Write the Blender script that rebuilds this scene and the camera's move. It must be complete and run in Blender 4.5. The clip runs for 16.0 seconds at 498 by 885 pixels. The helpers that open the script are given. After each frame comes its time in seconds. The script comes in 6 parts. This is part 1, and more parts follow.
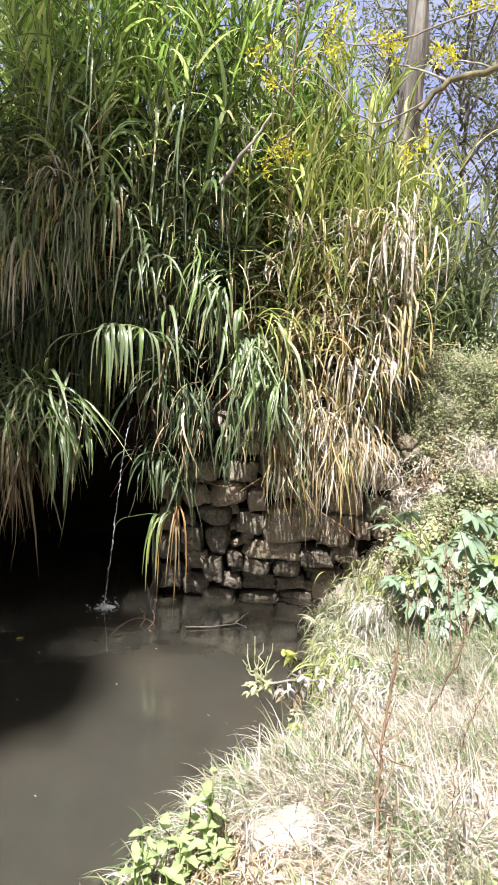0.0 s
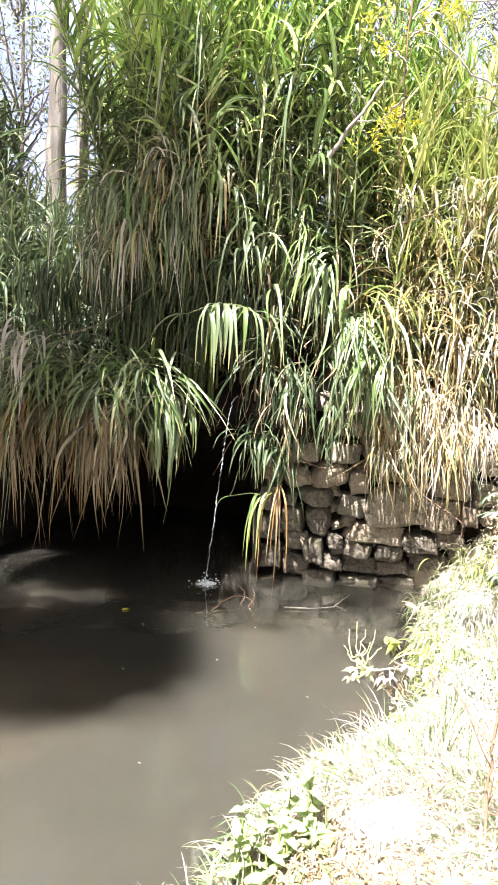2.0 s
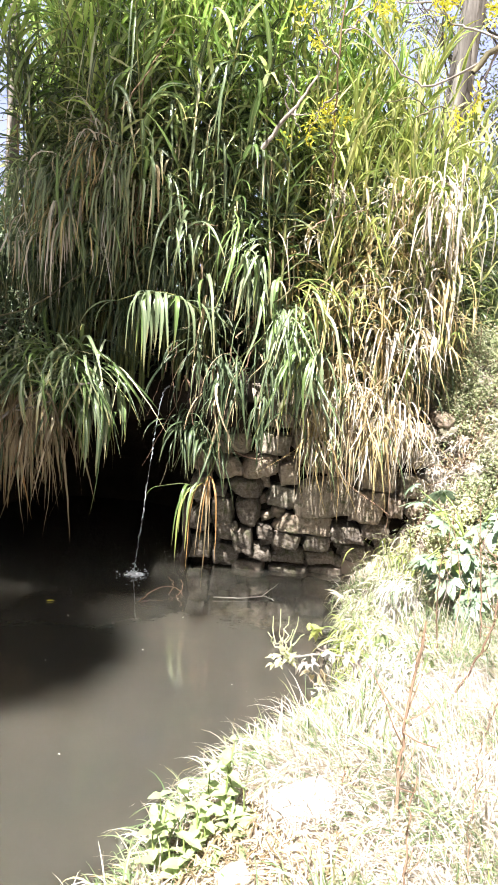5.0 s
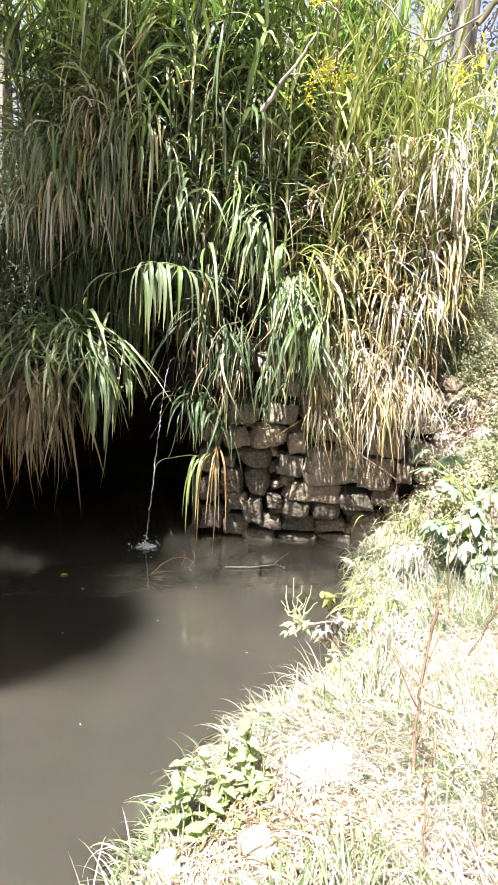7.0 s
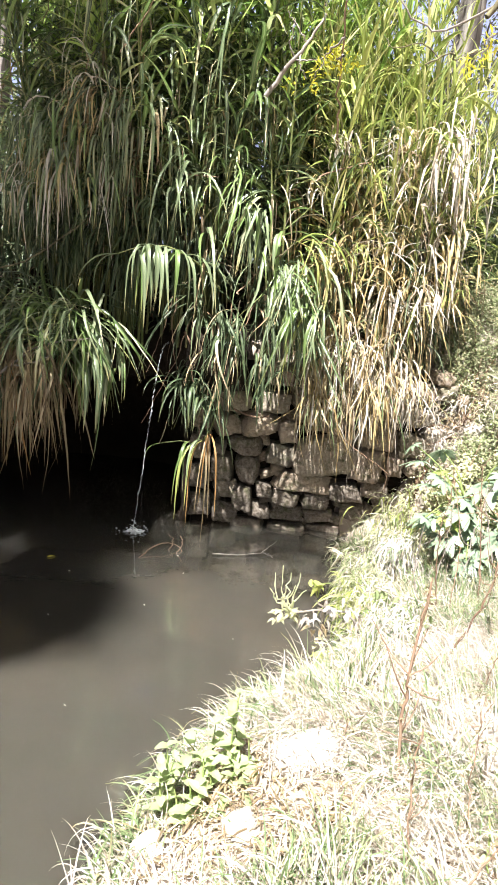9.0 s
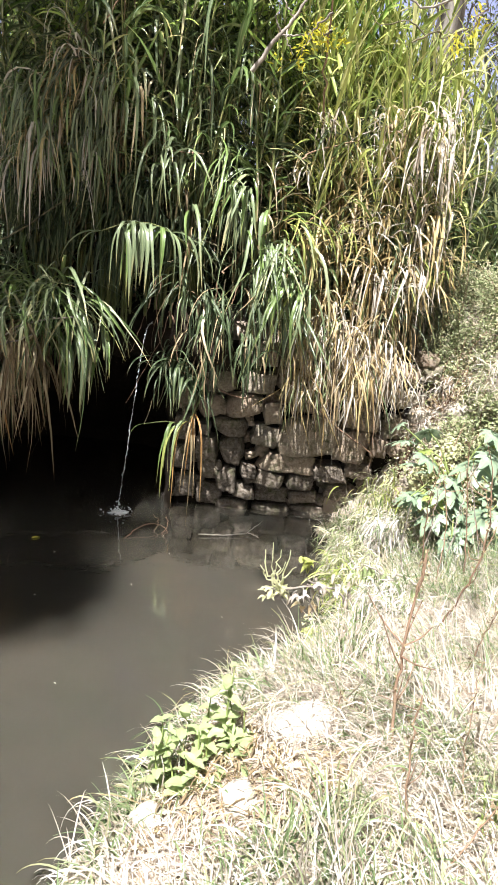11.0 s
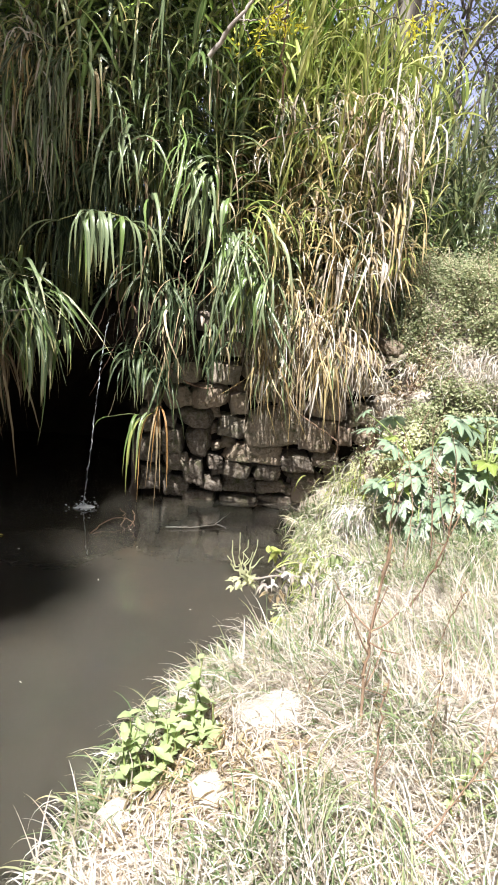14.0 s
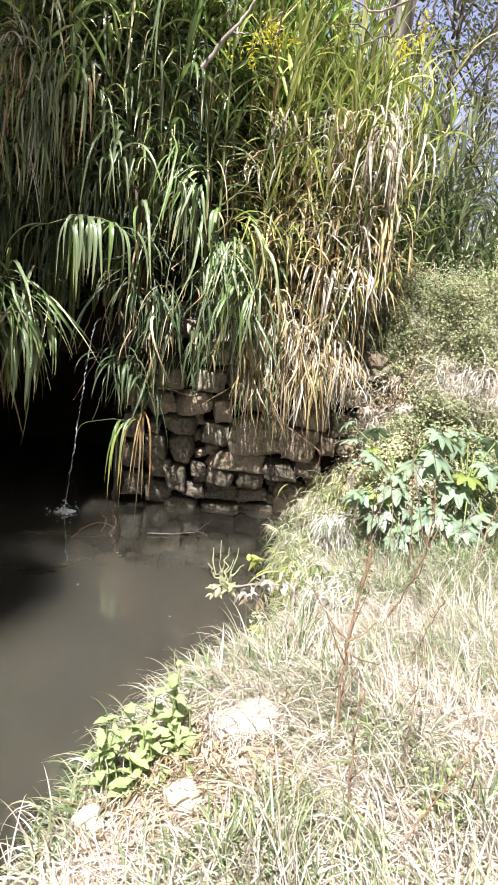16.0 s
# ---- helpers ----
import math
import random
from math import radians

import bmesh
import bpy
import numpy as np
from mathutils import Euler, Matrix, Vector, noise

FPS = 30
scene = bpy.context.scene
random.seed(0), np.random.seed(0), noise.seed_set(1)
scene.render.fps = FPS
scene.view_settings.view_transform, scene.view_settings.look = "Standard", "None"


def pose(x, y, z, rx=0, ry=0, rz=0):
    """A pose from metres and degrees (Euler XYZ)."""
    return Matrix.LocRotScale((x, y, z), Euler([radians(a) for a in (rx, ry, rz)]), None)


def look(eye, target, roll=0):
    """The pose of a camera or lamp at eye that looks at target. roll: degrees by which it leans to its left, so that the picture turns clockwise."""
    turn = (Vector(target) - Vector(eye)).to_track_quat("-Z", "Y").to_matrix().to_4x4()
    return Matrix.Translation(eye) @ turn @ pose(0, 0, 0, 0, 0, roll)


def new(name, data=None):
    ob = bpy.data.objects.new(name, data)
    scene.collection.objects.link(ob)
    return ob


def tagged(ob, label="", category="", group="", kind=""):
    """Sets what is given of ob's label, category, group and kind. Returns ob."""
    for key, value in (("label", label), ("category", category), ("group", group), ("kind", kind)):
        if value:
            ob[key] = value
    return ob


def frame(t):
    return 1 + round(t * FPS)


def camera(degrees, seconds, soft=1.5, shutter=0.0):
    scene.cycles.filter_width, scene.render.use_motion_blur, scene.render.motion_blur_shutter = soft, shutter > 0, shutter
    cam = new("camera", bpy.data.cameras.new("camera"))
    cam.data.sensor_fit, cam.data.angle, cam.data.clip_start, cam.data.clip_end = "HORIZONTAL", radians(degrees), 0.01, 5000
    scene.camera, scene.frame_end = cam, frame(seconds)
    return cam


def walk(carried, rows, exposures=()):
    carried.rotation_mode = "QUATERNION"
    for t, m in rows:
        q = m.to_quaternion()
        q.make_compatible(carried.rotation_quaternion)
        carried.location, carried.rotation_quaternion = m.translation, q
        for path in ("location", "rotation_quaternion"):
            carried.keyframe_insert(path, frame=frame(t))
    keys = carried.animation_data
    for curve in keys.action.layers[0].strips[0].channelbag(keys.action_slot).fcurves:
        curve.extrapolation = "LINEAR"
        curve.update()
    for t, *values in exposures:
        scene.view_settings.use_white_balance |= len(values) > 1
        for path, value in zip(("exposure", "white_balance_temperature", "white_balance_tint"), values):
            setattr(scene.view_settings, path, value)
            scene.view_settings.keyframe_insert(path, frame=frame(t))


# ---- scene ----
cam = camera(40.6, 16.0, soft=1.6)
PATH = [
    (0, (0.057, 0.038, 1.701), (0.147, 2.027, 1.515), 2.5),
    (0.5, (0.021, 0.072, 1.686), (-0.022, 2.056, 1.439), 2.9),
    (1, (0.01, 0.084, 1.687), (-0.065, 2.062, 1.398), 1.4),
    (1.5, (0.007, 0.089, 1.7), (-0.11, 2.062, 1.392), 2.6),
    (2, (0.031, 0.08, 1.698), (-0.168, 2.053, 1.441), 2.6),
    (2.5, (0.054, 0.068, 1.707), (-0.13, 2.048, 1.492), 3.1),
    (3, (0.041, 0.052, 1.701), (-0.154, 2.032, 1.494), 2.9),
    (3.5, (0.039, 0.051, 1.694), (-0.103, 2.035, 1.483), 3.2),
    (4, (0.055, 0.078, 1.683), (0.021, 2.063, 1.433), 4.0),
    (4.2, (0.077, 0.082, 1.674), (0.054, 2.066, 1.418), 4.1),
    (6.3, (0.06, 0.075, 1.681), (0.063, 2.052, 1.379), 4.0),
    (6.5, (0.058, 0.079, 1.677), (0.062, 2.054, 1.361), 4.1),
    (7, (0.06, 0.088, 1.691), (0.038, 2.055, 1.331), 2.4),
    (7.5, (0.058, 0.096, 1.688), (0.066, 2.06, 1.31), 3.4),
    (8, (0.054, 0.099, 1.687), (0.078, 2.065, 1.318), 4.3),
    (8.5, (0.037, 0.093, 1.681), (0.033, 2.058, 1.31), 4.3),
    (9, (0.032, 0.096, 1.666), (0.049, 2.058, 1.282), 4.6),
    (9.2, (0.033, 0.096, 1.668), (0.067, 2.054, 1.258), 4.4),
    (11.3, (-0.025, 0.097, 1.61), (0.082, 2.05, 1.192), 5.3),
    (11.5, (-0.022, 0.102, 1.605), (0.101, 2.056, 1.197), 5.5),
    (12, (-0.014, 0.108, 1.605), (0.148, 2.058, 1.19), 5.7),
    (12.5, (-0.011, 0.114, 1.605), (0.181, 2.06, 1.187), 5.8),
    (13, (-0.006, 0.114, 1.606), (0.174, 2.059, 1.175), 5.5),
    (13.5, (-0.004, 0.115, 1.604), (0.184, 2.055, 1.157), 5.5),
    (14, (0.001, 0.12, 1.608), (0.181, 2.063, 1.173), 4.3),
    (14.5, (-0.005, 0.112, 1.611), (0.21, 2.057, 1.197), 5.4),
    (15, (-0.001, 0.11, 1.613), (0.196, 2.056, 1.193), 4.9),
    (15.5, (0.002, 0.102, 1.617), (0.232, 2.042, 1.186), 5.4),
    (16, (-0.002, 0.102, 1.615), (0.226, 2.046, 1.207), 6.0),
]
EXPOSURES = [(0.0, 1.41), (0.8, 2.03), (1.5, 2.36), (2.5, 2.44), (3.5, 2.42), (4.0, 2.32), (6.5, 2.02), (9.0, 1.95), (12.0, 1.50), (16.0, 1.45)]
walk(cam, [(t, look(eye, target, roll)) for t, eye, target, roll in PATH], EXPOSURES)

# ---- light ----
TO_SUN = Vector((-0.22, -0.50, 1.0)).normalized()
sun = new("sun", bpy.data.lights.new("sun", "SUN"))
sun.data.energy, sun.data.angle, sun.data.color = 5.75, radians(0.7), (1.0, 0.975, 0.955)
sun.matrix_world = look((-3, -3, 9), Vector((-3, -3, 9)) - TO_SUN)
world = bpy.data.worlds.new("sky")
scene.world = world
world.use_nodes = True
sky = world.node_tree.nodes.new("ShaderNodeTexSky")
sky.sky_type, sky.sun_disc, sky.dust_density = "NISHITA", False, 5.0
sky.ozone_density = 2.0
sky.sun_elevation, sky.sun_rotation = math.asin(TO_SUN.z), math.atan2(TO_SUN.x, TO_SUN.y)
world.node_tree.links.new(sky.outputs[0], world.node_tree.nodes["Background"].inputs[0])
world.node_tree.nodes["Background"].inputs[1].default_value = 0.02


# ---- materials ----
class Nodes:
    """Short hand for building a node material."""

    def __init__(self, name):
        self.mat = bpy.data.materials.new(name)
        self.mat.use_nodes = True
        self.tree = self.mat.node_tree
        self.tree.nodes.clear()
        self.out = self.add("ShaderNodeOutputMaterial")

    def add(self, kind, **props):
        node = self.tree.nodes.new(kind)
        for key, value in props.items():
            if key == "operation":
                node.operation = value
            elif key == "data_type":
                node.data_type = value
            elif key == "blend_type":
                node.blend_type = value
        return node

    def link(self, a, b):
        self.tree.links.new(a, b)

    def value(self, socket, v):
        if isinstance(v, (int, float)):
            socket.default_value = v
        elif isinstance(v, tuple):
            socket.default_value = (*v, 1.0)[:4]
        else:
            self.link(v, socket)

    def math(self, op, a, b=0.0, clamp=False):
        n = self.add("ShaderNodeMath", operation=op)
        n.use_clamp = clamp
        self.value(n.inputs[0], a)
        self.value(n.inputs[1], b)
        return n.outputs[0]

    def mix(self, fac, a, b, blend="MIX"):
        n = self.add("ShaderNodeMix", data_type="RGBA")
        n.blend_type = blend
        self.value(n.inputs[0], fac)
        self.value(n.inputs[6], a)
        self.value(n.inputs[7], b)
        return n.outputs[2]

    def ramp(self, fac, stops):
        n = self.add("ShaderNodeValToRGB")
        e = n.color_ramp.elements
        while len(e) < len(stops):
            e.new(0.5)
        for el, (p, c) in zip(e, stops):
            el.position, el.color = p, (*c, 1.0)
        self.value(n.inputs[0], fac)
        return n.outputs[0]

    def noise(self, scale, detail=4.0, rough=0.55, vector=None, out=0):
        n = self.add("ShaderNodeTexNoise")
        n.inputs["Scale"].default_value, n.inputs["Detail"].default_value, n.inputs["Roughness"].default_value = scale, detail, rough
        if vector is not None:
            self.link(vector, n.inputs["Vector"])
        return n.outputs[out]

    def place(self):
        return self.add("ShaderNodeNewGeometry").outputs["Position"]

    def island(self):
        return self.add("ShaderNodeNewGeometry").outputs["Random Per Island"]

    def bump(self, height, strength, distance=0.02):
        n = self.add("ShaderNodeBump")
        n.inputs["Strength"].default_value, n.inputs["Distance"].default_value = strength, distance
        self.link(height, n.inputs["Height"])
        return n.outputs[0]

    def surface(self, color, rough=0.6, metal=0.0, normal=None, spec=0.5, ior=1.45):
        b = self.add("ShaderNodeBsdfPrincipled")
        self.value(b.inputs["Base Color"], color)
        self.value(b.inputs["Roughness"], rough)
        b.inputs["Metallic"].default_value = metal
        b.inputs["Specular IOR Level"].default_value = spec
        b.inputs["IOR"].default_value = ior
        if normal is not None:
            self.link(normal, b.inputs["Normal"])
        return b.outputs[0]

    def finish(self, shader):
        self.link(shader, self.out.inputs["Surface"])
        return self.mat


def leaf_material(name, stops, tip=(0.42, 0.30, 0.12), tip_amount=0.5, rough=0.42, through_light=0.32, rib=0.35, spec=0.45):
    """A blade or leaf: colour by blade, paler midrib, streaks along it, drying tip, light passing through."""
    n = Nodes(name)
    uv = n.add("ShaderNodeUVMap").outputs[0]
    sep = n.add("ShaderNodeSeparateXYZ")
    n.link(uv, sep.inputs[0])
    u, v = sep.outputs[0], sep.outputs[1]
    isl = n.island()
    base = n.ramp(isl, stops)
    stretch = n.add("ShaderNodeMapping")
    stretch.inputs["Scale"].default_value = (9.0, 1.6, 1.0)
    n.link(uv, stretch.inputs[0])
    streak = n.noise(3.0, 3.0, 0.6, stretch.outputs[0])
    base = n.mix(n.math("MULTIPLY", n.math("SUBTRACT", streak, 0.35, True), 0.7), base, n.mix(0.55, base, (0.55, 0.52, 0.30)))
    blotch = n.noise(7.0, 3.0, 0.6, n.place())
    base = n.mix(n.math("MULTIPLY", n.math("SUBTRACT", blotch, 0.5, True), 1.6), base, n.mix(0.6, base, (0.05, 0.06, 0.015)))
    ribline = n.math("SUBTRACT", 1.0, n.math("MULTIPLY", n.math("ABSOLUTE", n.math("SUBTRACT", u, 0.5)), 7.0), True)
    base = n.mix(n.math("MULTIPLY", ribline, rib), base, (0.45, 0.50, 0.25))
    wob = n.math("ADD", v, n.math("MULTIPLY", n.math("SUBTRACT", isl, 0.5), 0.5))
    dry = n.math("MULTIPLY", n.math("SUBTRACT", wob, 0.72, True), 3.0 * tip_amount, True)
    base = n.mix(dry, base, tip)
    p = n.surface(base, rough, spec=spec, normal=n.bump(streak, 0.25, 0.004))
    t = n.add("ShaderNodeBsdfTranslucent")
    n.link(base, t.inputs[0])
    m = n.add("ShaderNodeMixShader")
    m.inputs[0].default_value = through_light
    n.link(p, m.inputs[1])
    n.link(t.outputs[0], m.inputs[2])
    return n.finish(m.outputs[0])


def bark_material(name, a, b, c, scale=6.0, stretch=(1, 1, 0.2), rough=0.85):
    n = Nodes(name)
    mp = n.add("ShaderNodeMapping")
    mp.inputs["Scale"].default_value = stretch
    n.link(n.place(), mp.inputs[0])
    f = n.noise(scale, 6.0, 0.65, mp.outputs[0])
    g = n.noise(scale * 7, 3.0, 0.6, mp.outputs[0])
    col = n.ramp(f, [(0.3, a), (0.5, b), (0.72, c)])
    col = n.mix(n.math("MULTIPLY", g, 0.5), col, n.mix(0.6, col, (0.03, 0.025, 0.02)))
    return n.finish(n.surface(col, rough, normal=n.bump(g, 0.6, 0.01), spec=0.25))


def stone_material(name, stops, moss=0.3):
    n = Nodes(name)
    pos = n.place()
    big, fine = n.noise(5.0, 5.0, 0.6, pos), n.noise(45.0, 6.0, 0.7, pos)
    info = n.add("ShaderNodeObjectInfo")
    col = n.ramp(info.outputs["Random"], stops)
    col = n.mix(n.math("MULTIPLY", big, 0.9), col, n.mix(0.5, col, (0.20, 0.13, 0.085)))
    col = n.mix(n.math("SUBTRACT", n.math("MULTIPLY", fine, 1.6), 0.55, True), col, n.mix(0.55, col, (0.62, 0.57, 0.50)))
    dirt = n.noise(11.0, 5.0, 0.7, pos)
    col = n.mix(n.math("MULTIPLY", n.math("SUBTRACT", dirt, 0.52, True), 6.0 * moss, True), col, (0.07, 0.075, 0.035))
    return n.finish(n.surface(col, 0.88, normal=n.bump(n.math("ADD", fine, n.math("MULTIPLY", big, 2.0)), 0.9, 0.02), spec=0.25))


def soil_material(name, a, b, c):
    n = Nodes(name)
    pos = n.place()
    f, g = n.noise(2.3, 6.0, 0.6, pos), n.noise(30.0, 6.0, 0.7, pos)
    col = n.ramp(f, [(0.3, a), (0.5, b), (0.7, c)])
    col = n.mix(n.math("MULTIPLY", g, 0.7), col, n.mix(0.6, col, (0.04, 0.028, 0.018)))
    return n.finish(n.surface(col, 0.95, normal=n.bump(g, 0.9, 0.03), spec=0.15))


M_REED = leaf_material("reed_leaf_green", [(0.0, (0.016, 0.038, 0.010)), (0.3, (0.048, 0.105, 0.025)), (0.6, (0.12, 0.205, 0.052)), (0.85, (0.23, 0.32, 0.115)), (1.0, (0.42, 0.44, 0.26))], spec=0.7, rough=0.30)
M_LIME = leaf_material("reed_leaf_lime", [(0.0, (0.10, 0.15, 0.035)), (0.3, (0.25, 0.33, 0.07)), (0.7, (0.45, 0.49, 0.14)), (1.0, (0.66, 0.63, 0.34))], through_light=0.45, tip_amount=0.3)
M_FRESH = leaf_material("reed_leaf_fresh", [(0.0, (0.05, 0.12, 0.02)), (0.3, (0.17, 0.31, 0.05)), (0.65, (0.33, 0.48, 0.10)), (1.0, (0.55, 0.62, 0.25))], through_light=0.5, tip_amount=0.25, rough=0.34, spec=0.6)
M_GREY = leaf_material("reed_leaf_greygreen", [(0.0, (0.020, 0.038, 0.018)), (0.35, (0.070, 0.115, 0.055)), (0.7, (0.18, 0.235, 0.13)), (1.0, (0.38, 0.39, 0.26))], spec=0.7, rough=0.32, through_light=0.22)
M_DRY = leaf_material("reed_leaf_dry", [(0.0, (0.050, 0.028, 0.016)), (0.3, (0.17, 0.105, 0.058)), (0.65, (0.36, 0.275, 0.165)), (1.0, (0.58, 0.51, 0.37))], tip=(0.30, 0.18, 0.08), rough=0.6, through_light=0.25, rib=0.2)
M_GOLD = leaf_material("reed_leaf_golden", [(0.0, (0.20, 0.125, 0.05)), (0.35, (0.38, 0.275, 0.12)), (0.7, (0.56, 0.45, 0.235)), (1.0, (0.72, 0.64, 0.42))], tip=(0.34, 0.21, 0.10), rough=0.5, through_light=0.35, rib=0.2)
M_ORANGE = leaf_material("reed_leaf_orange", [(0.0, (0.30, 0.13, 0.04)), (0.5, (0.46, 0.22, 0.07)), (1.0, (0.50, 0.36, 0.17))], rough=0.5, through_light=0.35, rib=0.2)
# Reed green dropped to near-black, so a clump's inner shade sits in the colour.
M_SHADEREED = leaf_material("reed_leaf_shaded_green", [(0.0, (0.010, 0.028, 0.012)), (0.5, (0.022, 0.055, 0.024)), (1.0, (0.055, 0.095, 0.042))], tip_amount=0.2)
M_CANE = bark_material("cane_stem", (0.06, 0.09, 0.025), (0.15, 0.17, 0.06), (0.30, 0.27, 0.12), 9.0, rough=0.5)
M_STRAW = leaf_material("straw", [(0.0, (0.32, 0.255, 0.20)), (0.35, (0.50, 0.44, 0.385)), (0.7, (0.63, 0.585, 0.535)), (1.0, (0.75, 0.725, 0.69))], rough=0.6, through_light=0.42, rib=0.1, tip_amount=0.1)
M_GRASS = leaf_material("bank_grass", [(0.0, (0.085, 0.15, 0.06)), (0.45, (0.17, 0.245, 0.11)), (0.8, (0.30, 0.345, 0.19)), (1.0, (0.48, 0.46, 0.31))], rough=0.45, through_light=0.42, rib=0.1)
M_NETTLE = leaf_material("broad_leaf_green", [(0.0, (0.22, 0.31, 0.13)), (0.5, (0.32, 0.41, 0.19)), (1.0, (0.45, 0.52, 0.30))], rough=0.45, through_light=0.42, tip_amount=0.08)
M_CASTOR = leaf_material("castor_leaf", [(0.0, (0.13, 0.21, 0.14)), (0.5, (0.23, 0.32, 0.225)), (1.0, (0.36, 0.44, 0.34))], rough=0.34, through_light=0.25, tip_amount=0.05, spec=0.6)
M_SHRUB = leaf_material("shrub_leaf", [(0.0, (0.10, 0.135, 0.055)), (0.35, (0.20, 0.245, 0.115)), (0.65, (0.31, 0.335, 0.19)), (0.85, (0.42, 0.38, 0.27)), (1.0, (0.52, 0.46, 0.36))], rough=0.5, through_light=0.3, tip_amount=0.1)
M_YELLOW = leaf_material("yellow_flower", [(0.0, (0.40, 0.42, 0.03)), (0.5, (0.62, 0.55, 0.03)), (1.0, (0.74, 0.66, 0.08))], rough=0.5, through_light=0.4, rib=0.0, tip_amount=0.0)
M_PALEGREEN = leaf_material("pale_green_leaf", [(0.0, (0.34, 0.36, 0.19)), (0.5, (0.48, 0.49, 0.29)), (1.0, (0.64, 0.63, 0.45))], rough=0.5, through_light=0.35, tip_amount=0.1)
M_CROWN = leaf_material("tree_leaf", [(0.0, (0.06, 0.09, 0.035)), (0.5, (0.10, 0.14, 0.055)), (1.0, (0.18, 0.21, 0.09))], rough=0.45, tip_amount=0.1)
M_PALE = leaf_material("bleached_fibre", [(0.0, (0.36, 0.33, 0.31)), (0.5, (0.54, 0.51, 0.49)), (1.0, (0.70, 0.68, 0.67))], tip=(0.5, 0.45, 0.4), rough=0.7, through_light=0.2, rib=0.0)
M_BARK = bark_material("pale_bark", (0.045, 0.04, 0.036), (0.14, 0.125, 0.112), (0.32, 0.295, 0.27), 9.0, (1, 1, 0.12))
M_TWIG = bark_material("brown_twig", (0.12, 0.072, 0.048), (0.24, 0.155, 0.105), (0.40, 0.29, 0.20), 9.0)
M_WETTWIG = bark_material("wet_twig", (0.06, 0.03, 0.018), (0.12, 0.062, 0.035), (0.20, 0.115, 0.07), 9.0, rough=0.4)
M_GREYTWIG = bark_material("grey_twig", (0.13, 0.11, 0.095), (0.27, 0.24, 0.215), (0.46, 0.42, 0.37), 9.0)
M_MOSSY = bark_material("mossy_branch", (0.05, 0.042, 0.028), (0.12, 0.105, 0.06), (0.24, 0.22, 0.13), 12.0)
M_STONE = stone_material("wall_stone", [(0.0, (0.11, 0.078, 0.052)), (0.3, (0.19, 0.14, 0.092)), (0.6, (0.29, 0.23, 0.165)), (0.85, (0.19, 0.165, 0.115)), (1.0, (0.12, 0.115, 0.085))], 1.0)
# Wall stone darkened for damp and, in its colour, for shade.
M_WETSHADESTONE = stone_material("damp_stone", [(0.0, (0.030, 0.026, 0.019)), (0.5, (0.060, 0.050, 0.036)), (1.0, (0.11, 0.09, 0.064))], 0.9)
M_ROCK = stone_material("bank_rock", [(0.0, (0.38, 0.34, 0.29)), (1.0, (0.52, 0.47, 0.41))], 0.25)
M_SOIL = soil_material("bank_soil", (0.28, 0.215, 0.17), (0.46, 0.385, 0.32), (0.60, 0.53, 0.46))
# Damp earth taken down to near-black: the hollow's shade is in the colour.
M_SHADEEARTH = soil_material("damp_earth", (0.009, 0.007, 0.005), (0.016, 0.012, 0.009), (0.028, 0.021, 0.015))


def water_material():
    """Silty water: a glossy face over a cloudy body that blurs the shade falling on it."""
    n = Nodes("murky_water")
    pos = n.place()
    drift = n.noise(0.9, 4.0, 0.6, pos)
    col = n.ramp(drift, [(0.3, (0.048, 0.0455, 0.0365)), (0.55, (0.058, 0.053, 0.042)), (0.72, (0.078, 0.0655, 0.048))])
    lie = n.add("ShaderNodeMapping")
    lie.inputs["Scale"].default_value = (0.4, 1.0, 1.0)
    n.link(pos, lie.inputs[0])
    rip = n.noise(5.0, 2.0, 0.5, lie.outputs[0])
    small = n.noise(28.0, 1.5, 0.5, pos)
    h = n.math("ADD", n.math("MULTIPLY", rip, 0.16), n.math("MULTIPLY", small, 0.30))
    b = n.add("ShaderNodeBsdfPrincipled")
    n.link(col, b.inputs["Base Color"])
    b.inputs["Roughness"].default_value, b.inputs["IOR"].default_value = 0.005, 1.75
    b.inputs["Coat Weight"].default_value, b.inputs["Coat Roughness"].default_value, b.inputs["Coat IOR"].default_value = 1.0, 0.005, 1.6
    b.inputs["Subsurface Weight"].default_value = 1.0
    b.inputs["Subsurface Radius"].default_value = (1.0, 0.9, 0.8)
    b.inputs["Subsurface Scale"].default_value = 0.09
    face = n.bump(h, 0.10, 0.010)
    n.link(face, b.inputs["Normal"])
    n.link(face, b.inputs["Coat Normal"])
    return n.finish(b.outputs[0])


def foam_material():
    n = Nodes("falling_water")
    f = n.noise(60.0, 3.0, 0.6, n.place())
    b = n.add("ShaderNodeBsdfPrincipled")
    b.inputs["Base Color"].default_value = (0.82, 0.85, 0.87, 1)
    b.inputs["Roughness"].default_value, b.inputs["IOR"].default_value = 0.08, 1.33
    b.inputs["Transmission Weight"].default_value = 0.5
    n.link(n.bump(f, 0.5, 0.01), b.inputs["Normal"])
    return n.finish(b.outputs[0])


M_WATER, M_FOAM = water_material(), foam_material()


# ---- mesh makers ----
rng = np.random.default_rng(7)


def smooth(a, b, x):
    k = np.clip((x - a) / (b - a), 0, 1)
    return k * k * (3 - 2 * k)


